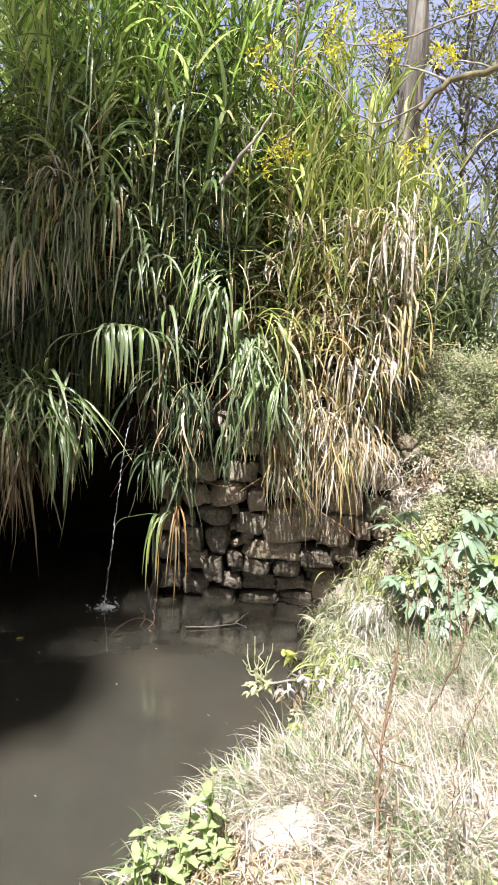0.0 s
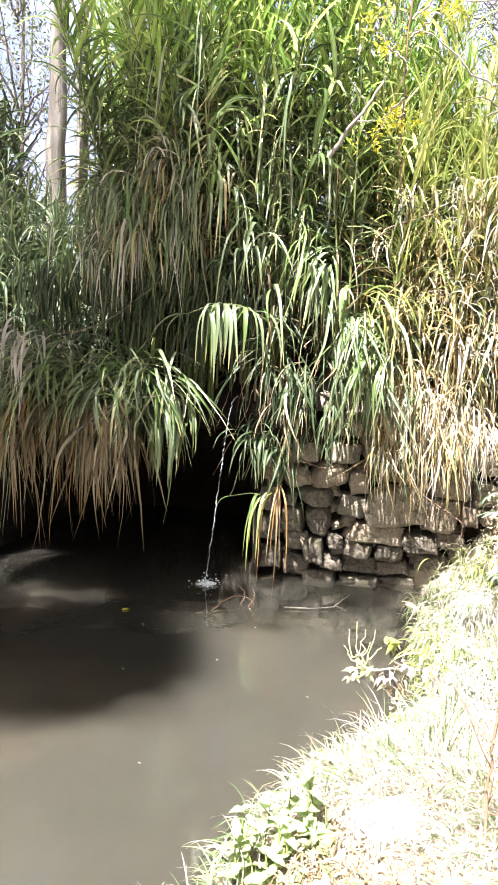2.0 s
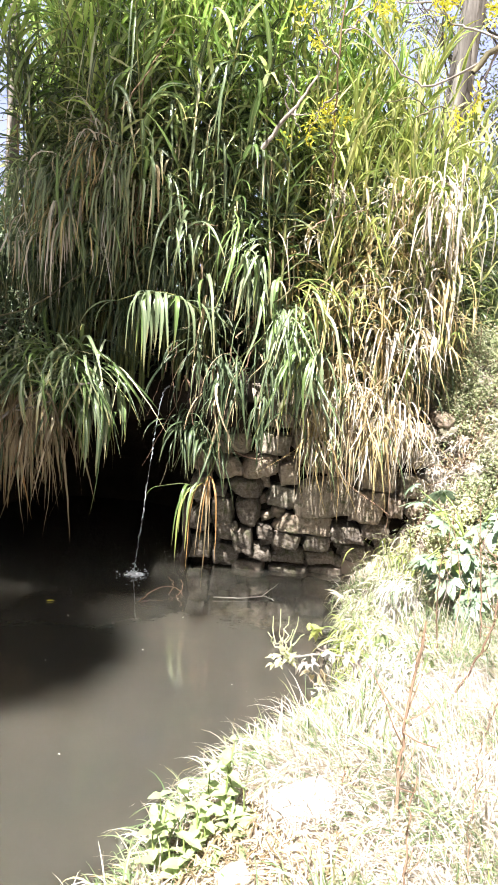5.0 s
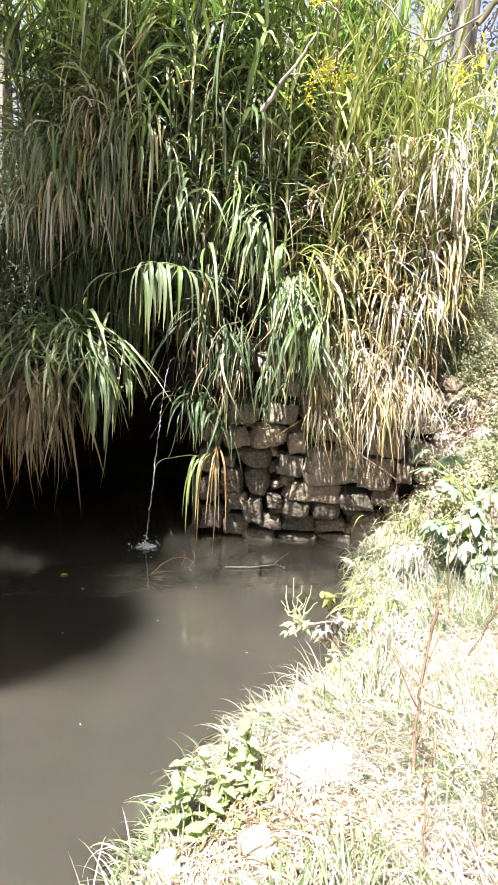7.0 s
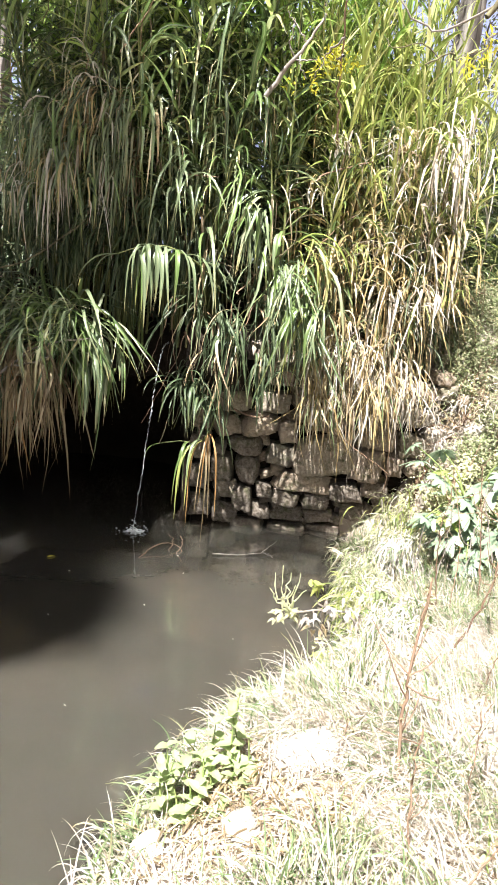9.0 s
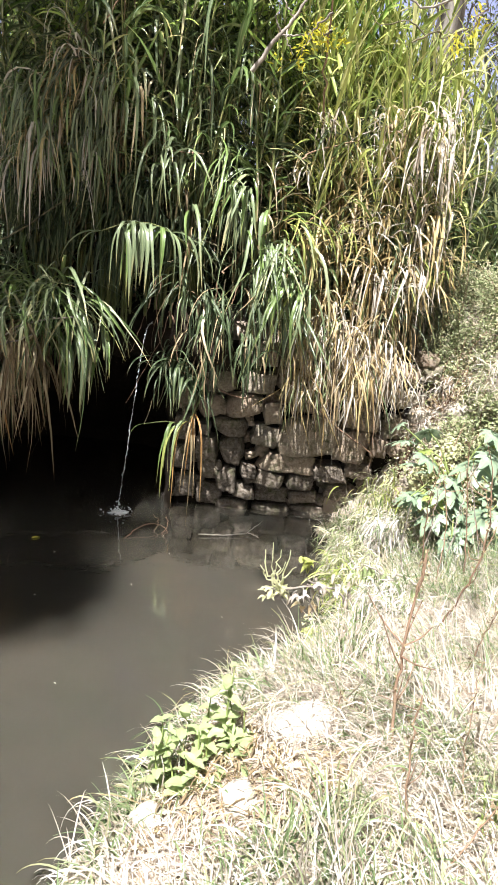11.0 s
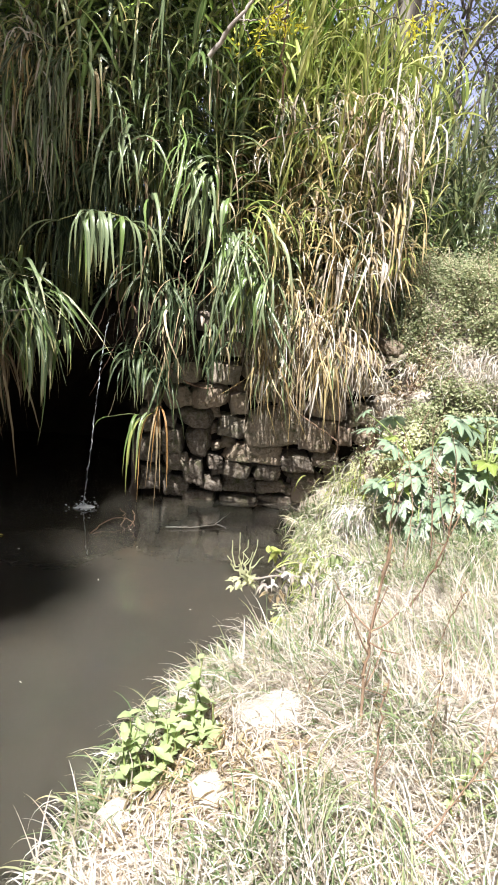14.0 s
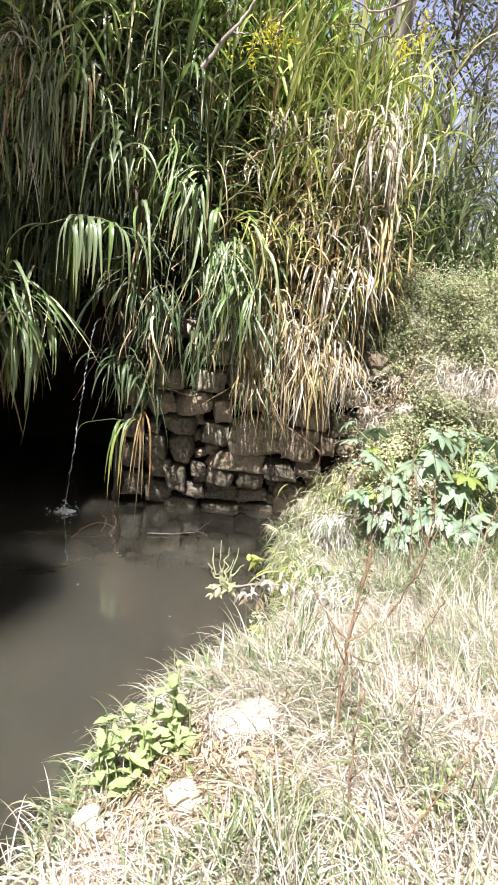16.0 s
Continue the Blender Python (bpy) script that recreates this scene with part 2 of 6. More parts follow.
def quad_mesh(name, verts, faces, uv=None, flat=False):
    """A mesh from arrays of vertices and quads."""
    verts, faces = np.asarray(verts, np.float32).reshape(-1, 3), np.asarray(faces, np.int32)
    me = bpy.data.meshes.new(name)
    me.vertices.add(len(verts))
    me.vertices.foreach_set("co", verts.ravel())
    me.loops.add(faces.size)
    me.loops.foreach_set("vertex_index", faces.ravel())
    me.polygons.add(len(faces))
    me.polygons.foreach_set("loop_start", np.arange(len(faces), dtype=np.int32) * 4)
    if uv is not None:
        layer = me.uv_layers.new(name="UVMap")
        layer.data.foreach_set("uv", np.asarray(uv, np.float32).reshape(-1, 2)[faces.ravel()].ravel())
    me.update(calc_edges=True)
    me.polygons.foreach_set("use_smooth", np.full(len(faces), not flat))
    me.validate()
    return me


def norm(a):
    return a / np.maximum(np.linalg.norm(a, axis=-1, keepdims=True), 1e-9)


def blade_mesh(name, start, way, length, width, droop, segs=8, fold=0.22, twist=0.0, wave=0.0):
    """Many grass blades as one mesh: each starts at a place, sets out along a way and bends down by its droop."""
    start, way = np.asarray(start, float).reshape(-1, 3), norm(np.asarray(way, float).reshape(-1, 3))
    count = len(start)
    length, width, droop = (np.broadcast_to(np.asarray(a, float), (count,)) for a in (length, width, droop))
    spin = rng.normal(0, 1, count) * twist
    curl = rng.normal(0, 1, (count, 3)) * wave * np.array([1, 1, 0.4])
    pts, dirs = [start], [way]
    for k in range(segs):
        d = dirs[-1].copy()
        d[:, 2] -= droop / segs * (0.5 + 1.5 * k / segs)
        d += (curl * (0.3 + k / segs) + rng.normal(0, 0.5 * wave, (count, 3))) / segs
        d = norm(d)
        pts.append(pts[-1] + d * (length / segs)[:, None])
        dirs.append(d)
    pts, dirs = np.stack(pts, 1), np.stack(dirs, 1)
    flat_way = way.copy()
    flat_way[:, 2] = 0
    flat_way = norm(flat_way + rng.normal(0, 0.05, (count, 3)) * [1, 1, 0])
    side0 = np.stack([-flat_way[:, 1], flat_way[:, 0], np.zeros(count)], 1)
    t = np.linspace(0, 1, segs + 1)
    prof = np.clip(np.minimum(0.55 + 1.8 * t, 1.0) * (1 - t ** 2.2), 0.03, 1)
    side = np.repeat(side0[:, None, :], segs + 1, 1)
    up = norm(np.cross(dirs, side))
    ang = (spin[:, None] * t[None, :])[..., None]
    side2 = norm(side * np.cos(ang) + up * np.sin(ang))
    up2 = norm(np.cross(dirs, side2))
    half = (0.5 * width[:, None] * prof[None, :])[..., None]
    if fold:
        cols = [pts - side2 * half + up2 * half * fold, pts - up2 * half * fold, pts + side2 * half + up2 * half * fold]
        us = [0.0, 0.5, 1.0]
    else:
        cols = [pts - side2 * half, pts + side2 * half]
        us = [0.0, 1.0]
    nc = len(cols)
    verts = np.stack(cols, 2)
    uv = np.zeros((count, segs + 1, nc, 2))
    uv[..., 0] = np.array(us)[None, None, :]
    uv[..., 1] = t[None, :, None]
    one = []
    for k in range(segs):
        for c in range(nc - 1):
            a = k * nc + c
            one.append((a, a + 1, a + nc + 1, a + nc))
    faces = (np.arange(count) * (segs + 1) * nc)[:, None, None] + np.array(one)[None]
    return quad_mesh(name, verts, faces.reshape(-1, 4), uv)


def tube_mesh(name, paths, radii, sides=6):
    """Round bars along polylines that all have the same number of points."""
    paths = np.asarray(paths, float)
    if paths.ndim == 2:
        paths = paths[None]
    count, n, _ = paths.shape
    radii = np.broadcast_to(np.asarray(radii, float), (count, n))
    tang = norm(np.gradient(paths, axis=1))
    ref = np.where(np.abs(tang[..., 2:3]) > 0.9, np.array([1.0, 0, 0]), np.array([0, 0, 1.0]))
    ref = np.broadcast_to(ref[:, :1], tang.shape)
    a = norm(np.cross(tang, ref))
    b = np.cross(tang, a)
    ang = np.arange(sides) * 2 * np.pi / sides
    ring = a[:, :, None] * np.cos(ang)[None, None, :, None] + b[:, :, None] * np.sin(ang)[None, None, :, None]
    verts = paths[:, :, None] + ring * radii[:, :, None, None]
    one = []
    for k in range(n - 1):
        for s in range(sides):
            one.append((k * sides + s, k * sides + (s + 1) % sides, (k + 1) * sides + (s + 1) % sides, (k + 1) * sides + s))
    faces = (np.arange(count) * n * sides)[:, None, None] + np.array(one)[None]
    uv = np.zeros((count, n, sides, 2))
    return quad_mesh(name, verts, faces.reshape(-1, 4), uv)


def curve_through(points, n=14):
    """A smooth polyline through a few points."""
    p = np.asarray(points, float)
    p = np.vstack([2 * p[0] - p[1], p, 2 * p[-1] - p[-2]])
    out = []
    for u in np.linspace(0, len(p) - 3 - 1e-6, n):
        i, f = int(u), u - int(u)
        a, b, c, d = p[i], p[i + 1], p[i + 2], p[i + 3]
        out.append(0.5 * (2 * b + (c - a) * f + (2 * a - 5 * b + 4 * c - d) * f * f + (3 * b - a - 3 * c + d) * f ** 3))
    return np.array(out)


def wiggle(path, amount, seed=0):
    r = np.random.default_rng(seed)
    off = r.normal(0, amount, path.shape)
    off[0] = off[-1] = 0
    return path + off


def leaflet_mesh(name, place, way, up, length, width):
    """Small folded leaves, two quads each."""
    way = norm(way)
    side = norm(np.cross(way, up))
    up = np.cross(side, way)
    L, W = length[:, None], width[:, None]
    a, d = place, place + way * L - up * L * 0.15
    m1, m2 = place + way * L * 0.4 + up * L * 0.02, None
    l, r = place + way * L * 0.45 - side * W / 2 + up * W * 0.22, place + way * L * 0.45 + side * W / 2 + up * W * 0.22
    verts = np.stack([a, l, d, m1, r], 1)
    one = np.array([(0, 3, 2, 1), (0, 4, 2, 3)])
    faces = (np.arange(len(place)) * 5)[:, None, None] + one[None]
    uv = np.broadcast_to(np.array([(0.5, 0), (0, 0.45), (0.5, 1), (0.5, 0.4), (1, 0.45)]), (len(place), 5, 2))
    return quad_mesh(name, verts, faces.reshape(-1, 4), uv)


def rock_mesh(name, size, seed, cuts=5, boxy=0.55, rough=0.10, chip=0.0):
    """A worn stone: a rounded block with uneven, chipped faces."""
    bm = bmesh.new()
    bmesh.ops.create_cube(bm, size=2.0)
    bmesh.ops.subdivide_edges(bm, edges=bm.edges[:], cuts=cuts, use_grid_fill=True)
    off = Vector((seed * 3.7, seed * 1.9, seed * 5.3))
    skew = [noise.noise(off + Vector((k, 0, 0))) * rough * 2.2 for k in range(4)]
    for v in bm.verts:
        c = v.co.copy()
        v.co = c.normalized().lerp(c, boxy)
        v.co.x += skew[0] * c.z + skew[1] * c.z * c.x
        v.co.z += skew[2] * c.x + skew[3] * c.x * c.z
        k = 1 + rough * 1.5 * noise.noise(c * 0.9 + off) + rough * 0.7 * noise.noise(c * 2.7 + off) + chip * noise.noise(c * 6.0 + off)
        v.co = Vector((v.co.x * size[0] / 2, v.co.y * size[1] / 2, v.co.z * size[2] / 2)) * k
    for f in bm.faces:
        f.smooth = True
    me = bpy.data.meshes.new(name)
    bm.to_mesh(me)
    bm.free()
    return me


def part(name, data, material, parent, label="", kind="", at=None):
    """Links mesh data as one part under a thing."""
    ob = new(name, data)
    if not data.materials:
        data.materials.append(material)
    ob.parent = parent
    if at is not None:
        ob.matrix_local = at
    return tagged(ob, label=label, kind=kind)


def thing(name, label, category, group="", kind="", at=(0, 0, 0)):
    ob = new(name)
    ob.empty_display_size = 0.1
    ob.location = at
    return tagged(ob, label, category, group, kind)


def solid(name, data, material, label, category, kind="", group=""):
    data.materials.append(material)
    return tagged(new(name, data), label, category, group, kind)


# ---- ground and water ----
SHORE_Y = np.array([-60, -6, 0, 1.0, 1.75, 2.05, 2.3, 2.55, 2.72, 2.95, 3.4, 3.9, 4.4, 5.2])
SHORE_X = np.array([-6, -2.2, -0.85, -0.48, -0.30, -0.21, -0.10, 0.05, 0.26, 0.50, 0.70, 0.82, 0.86, 0.90])


def rough_field(x, y, scale, seed=0.0):
    return (np.sin(x * scale * 1.3 + seed + 1.7 * np.sin(y * scale * 0.7 + seed)) + np.sin(y * scale * 1.7 + 2.1 * np.sin(x * scale * 0.9 - seed)) + np.sin((x + y) * scale * 2.3 + seed * 2)) / 3


def height(x, y):
    """The ground's height: pond bed, bank, slope behind the wall, the tunnel's bed."""
    x, y = np.asarray(x, float), np.asarray(y, float)
    s = x - np.interp(y, SHORE_Y, SHORE_X) + 0.03 * rough_field(x, y, 7.0)
    bank = np.where(s > 0, 0.30 * (1 - np.exp(-np.maximum(s, 0) / 0.32)), np.maximum(s * 0.9, -0.5))
    bank = bank + 0.03 * rough_field(x, y, 4.0) * (s > 0) + 0.012 * rough_field(x, y, 15.0)
    slope = 0.30 + 1.35 * smooth(4.1, 5.7, y) + 0.05 * rough_field(x, y, 3.0)
    z = bank + (np.maximum(slope, bank) - bank) * smooth(1.25, 1.65, x)
    top = 1.42 + 0.6 * smooth(5.5, 6.5, y) * smooth(1.9, 1.2, x) + 0.05 * rough_field(x, y, 1.5) + 0.035 * np.maximum(y - 6, 0) ** 0.7
    z = np.maximum(z, z + (top - z) * smooth(5.22, 5.40, y))
    left = smooth(-2.75, -3.1, x) * smooth(4.6, 5.0, y)
    z = z + (top - z) * left
    far_left = smooth(-6.0, -8.0, x)
    z = z + (1.0 - z) * far_left * (z < 1.0)
    z = z - 0.34 * np.exp(-(((x - 1.06) / 0.13) ** 2 + ((y - 3.98) / 0.10) ** 2))
    cave = smooth(-2.95, -2.7, x) * smooth(-0.20, -0.34, x) * smooth(8.0, 7.4, y)
    return np.where(y > 4.9, z + (-0.45 - z) * cave, z)


def axis(lo, hi, step, far):
    fine = np.arange(lo, hi + step / 2, step)
    out, d, a = [], step * 1.4, hi
    while a < far:
        a += d
        d *= 1.35
        out.append(a)
    back, d, a = [], step * 1.4, lo
    while a > -far:
        a -= d
        d *= 1.35
        back.append(a)
    return np.concatenate([back[::-1], fine, out])


def build_ground():
    gx, gy = axis(-3.4, 3.4, 0.05, 900), axis(0.2, 8.2, 0.05, 900)
    X, Y = np.meshgrid(gx, gy)
    V = np.stack([X, Y, height(X, Y)], -1)
    nx, ny = len(gx), len(gy)
    i = np.arange((ny - 1) * nx).reshape(ny - 1, nx)[:, :-1].ravel()
    F = np.stack([i, i + 1, i + nx + 1, i + nx], 1)
    return solid("ground", quad_mesh("ground", V, F, V[..., :2]), M_SOIL, "dry sandy bank soil with straw litter", "ground", "structure")


def build_water():
    """The pond as a closed body of water."""
    bm = bmesh.new()
    bmesh.ops.create_cube(bm, size=1.0, matrix=Matrix.Translation((-3.8, 0, -0.6)) @ Matrix.Diagonal((10.4, 16.4, 1.2, 1)))
    me = bpy.data.meshes.new("water")
    bm.to_mesh(me)
    bm.free()
    return solid("water", me, M_WATER, "murky grey-brown pond water, nearly still", "water", "structure")


def build_tunnel_roof():
    """The overhanging earth above the dark hollow."""
    gx, gy = np.linspace(-3.3, 0.02, 50), np.linspace(4.78, 8.2, 46)
    X, Y = np.meshgrid(gx, gy)
    edge = np.minimum(1, np.minimum((Y - 4.78) / 0.18, 1))
    lump = 0.06 * rough_field(X, Y, 5.0) + 0.03 * rough_field(X, Y, 13.0)
    top = 1.25 + 0.26 * np.sqrt(np.clip(edge, 0, 1)) + lump
    top = top + 0.6 * smooth(5.5, 6.5, Y)
    low = 1.22 - 0.12 * np.sqrt(np.clip(edge, 0, 1)) + 0.7 * lump
    Yt = Y + 0.08 * rough_field(X, Y * 0, 6.0)
    Yt = Yt + 0.55 * smooth(-1.35, -1.10, X) * smooth(-0.36, -0.48, X) * (1 - (Y - 4.78) / 3.42)
    V = np.concatenate([np.stack([X, Yt, top], -1).reshape(-1, 3), np.stack([X, Yt, low], -1).reshape(-1, 3)])
    nx, ny = 50, 46
    i = np.arange((ny - 1) * nx).reshape(ny - 1, nx)[:, :-1].ravel()
    n = nx * ny
    F = [np.stack([i, i + 1, i + nx + 1, i + nx], 1), np.stack([i + n, i + nx + n, i + nx + 1 + n, i + 1 + n], 1)]
    rim = np.concatenate([np.arange(nx), nx - 1 + nx * np.arange(1, ny), (ny - 1) * nx + np.arange(nx - 2, -1, -1), nx * np.arange(ny - 2, 0, -1)])
    nxt = np.roll(rim, -1)
    F.append(np.stack([rim, rim + n, nxt + n, nxt], 1))
    return solid("wall_overhang", quad_mesh("wall_overhang", V, np.concatenate(F), V[..., :2]), M_SHADEEARTH, "overhanging earth bank above a hollow, coloured for deep shade", "earth bank", "structure")


def build_hollow():
    """Damp earth lining the hollow, near-black for its shade: side walls and back, closed to the roof."""
    n = 26
    line = curve_through([(-2.62, 4.72, 0), (-2.55, 6.0, 0), (-2.2, 7.1, 0), (-1.3, 7.3, 0), (-0.6, 7.0, 0), (-0.42, 6.0, 0), (-0.36, 5.06, 0)], n * 2)
    zs = np.linspace(-0.5, 1.3, 14)
    V = np.zeros((14, n * 2, 3))
    V[..., :2] = line[None, :, :2]
    V[..., 2] = zs[:, None]
    V[..., 0] += 0.05 * rough_field(V[..., 1] * 2 + 3, V[..., 2] * 3, 3.0)
    V[..., 1] += 0.06 * rough_field(V[..., 0] * 2, V[..., 2] * 3, 4.0)
    i = np.arange(13 * n * 2).reshape(13, n * 2)[:, :-1].ravel()
    F = np.stack([i, i + 1, i + n * 2 + 1, i + n * 2], 1)
    me = quad_mesh("wall_hollow", V, F, V[..., :2])
    ob = solid("wall_hollow", me, M_SHADEEARTH, "damp earth walls of a hollow under the bank, near-black for its shade", "earth wall", "structure")
    thick = ob.modifiers.new("thickness", "SOLIDIFY")
    thick.thickness, thick.offset = 0.05, 1.0
    return ob


def build_backdrop():
    """A glowing sheet far behind the trees, added to brighten the hazy low sky."""
    n = Nodes("hazy_sky")
    f = n.noise(0.012, 3.0, 0.5, n.place())
    e = n.add("ShaderNodeEmission")
    n.link(n.ramp(f, [(0.3, (0.15, 0.175, 0.33)), (0.7, (0.25, 0.27, 0.41))]), e.inputs[0])
    mat = n.finish(e.outputs[0])
    V = [(-420, 330, -20), (420, 330, -20), (420, 330, 260), (-420, 330, 260)]
    return solid("backdrop", quad_mesh("backdrop", V, [(0, 1, 2, 3)]), mat, "glowing sheet for pale lavender-blue hazy sky far behind the trees", "sky", "structure")


build_backdrop()
build_ground()
build_water()
build_tunnel_roof()
build_hollow()


# ---- stone wall ----
STONES = [(0.65, 0.62, 0.44, 0.30), (0.99, 0.57, 0.25, 0.26), (1.05, 0.81, 0.27, 0.21), (1.29, 0.75, 0.19, 0.17), (1.19, 0.61, 0.13, 0.15), (1.35, 0.60, 0.20, 0.13),
          (0.51, 0.40, 0.40, 0.14), (0.32, 0.60, 0.20, 0.17), (0.37, 0.78, 0.14, 0.17), (0.14, 0.83, 0.26, 0.18), (-0.11, 0.81, 0.19, 0.17),
          (-0.09, 1.00, 0.26, 0.19), (-0.14, 0.64, 0.09, 0.09), (-0.11, 0.48, 0.15, 0.20), (-0.09, 0.30, 0.18, 0.15),
          (0.84, 0.36, 0.24, 0.13), (1.07, 0.37, 0.22, 0.13), (0.62, 0.26, 0.20, 0.12), (0.39, 0.27, 0.20, 0.12), (0.21, 0.31, 0.12, 0.10), (0.05, 0.25, 0.15, 0.19), (0.19, 0.15, 0.16, 0.11),
          (0.41, 0.13, 0.26, 0.12), (0.67, 0.13, 0.22, 0.11), (0.93, 0.21, 0.20, 0.14), (0.88, 1.00, 0.24, 0.15), (0.66, 0.89, 0.28, 0.16),
          (0.28, 1.22, 0.22, 0.18), (0.24, 1.01, 0.24, 0.15), (0.47, 1.04, 0.19, 0.16), (0.54, 1.22, 0.24, 0.17), (0.82, 1.20, 0.26, 0.18), (1.14, 1.02, 0.22, 0.17), (1.12, 1.22, 0.26, 0.19),
          (1.46, 1.28, 0.13, 0.11), (1.49, 1.19, 0.14, 0.11), (1.58, 1.14, 0.10, 0.08), (1.53, 0.86, 0.15, 0.12), (1.42, 0.77, 0.08, 0.18), (1.36, 0.98, 0.18, 0.15), (1.36, 1.16, 0.16, 0.14),
          (-0.30, 0.86, 0.14, 0.17), (-0.30, 0.64, 0.15, 0.20), (-0.30, 0.40, 0.16, 0.20), (-0.28, 0.16, 0.20, 0.20), (-0.08, 0.10, 0.20, 0.18), (0.12, 0.00, 0.24, 0.14), (0.42, -0.01, 0.30, 0.12), (0.74, 0.00, 0.28, 0.13)]
ROUND_STONES = [(0.08, 0.47, 0.18, 0.23), (0.05, 0.66, 0.27, 0.16)]


def build_wall():
    wall = thing("wall_stone", "rough fieldstone retaining wall with dark open joints", "stone wall", kind="structure", at=(0.5, 5.2, 0))
    n = 40
    gx, gz = np.linspace(-0.84, 1.3, n), np.linspace(-0.4, 1.30, 24)
    X, Z = np.meshgrid(gx, gz)
    V = np.stack([X, 0.06 + 0.03 * rough_field(X * 3, Z * 3, 4.0), Z], -1)
    i = np.arange(23 * n).reshape(23, n)[:, :-1].ravel()
    # near-black backing puts shade into the open joints
    part("fill", quad_mesh("fill", V, np.stack([i, i + 1, i + n + 1, i + n], 1), V[..., ::2]), M_SHADEEARTH, wall, "backing earth, near-black for the shade between stones")
    for i, (x, z, w, h) in enumerate(ROUND_STONES + STONES):
        r = np.random.default_rng(100 + i)
        round_one = i < 2
        me = rock_mesh("stone", (w * 1.05, 0.34, h * 1.05), i + 1, 8, boxy=0.2 if round_one else float(r.uniform(0.36, 0.5) if x > 1.3 else r.uniform(0.5, 0.72)), rough=0.11, chip=0.06)
        y = 5.235 - 0.5 * w * h + r.uniform(-0.025, 0.025) - 0.6 * max(0, x - 1.25) + 0.10 * float(smooth(0.32, 0.05, z))
        # low and left stones take the copy that carries shade in its colour
        damp_shaded = z < 0.42 + r.uniform(-0.06, 0.03) or (x < 0.12 and z < 0.8)
        ob = part("stone", me, M_WETSHADESTONE if damp_shaded else M_STONE, wall, "damp stone, coloured darker for shade" if damp_shaded else "")
        ob.matrix_local = Matrix.Translation((x - 0.5, y - 5.2, z)) @ Euler((r.normal(0, 0.06), r.normal(0, 0.09), r.normal(0, 0.10))).to_matrix().to_4x4()

    # small stones wedged into the gaps
    r = np.random.default_rng(160)
    taken = np.array(ROUND_STONES + STONES)
    made = 0
    for _ in range(900):
        x, z = r.uniform(-0.36, 1.25), r.uniform(0.0, 1.25)
        if np.any((np.abs(taken[:, 0] - x) < taken[:, 2] * 0.47) & (np.abs(taken[:, 1] - z) < taken[:, 3] * 0.47)):
            continue
        w, h = r.uniform(0.07, 0.15), r.uniform(0.06, 0.11)
        # low wedges take the shade-darkened copy too
        ob = part("stone", rock_mesh("stone", (w, 0.22, h), 70 + made, 5, float(r.uniform(0.3, 0.7)), 0.14, 0.04), M_WETSHADESTONE if z < 0.4 else M_STONE, wall)
        ob.matrix_local = Matrix.Translation((x - 0.5, r.uniform(0.06, 0.10), z)) @ Euler((0, r.normal(0, 0.25), 0)).to_matrix().to_4x4()
        taken = np.vstack([taken, (x, z, w * 1.2, h * 1.2)])
        made += 1
        if made == 46:
            break


build_wall()


# ---- reeds ----
def unit_flat(az):
    return np.stack([np.cos(az), np.sin(az), np.zeros_like(az)], -1)


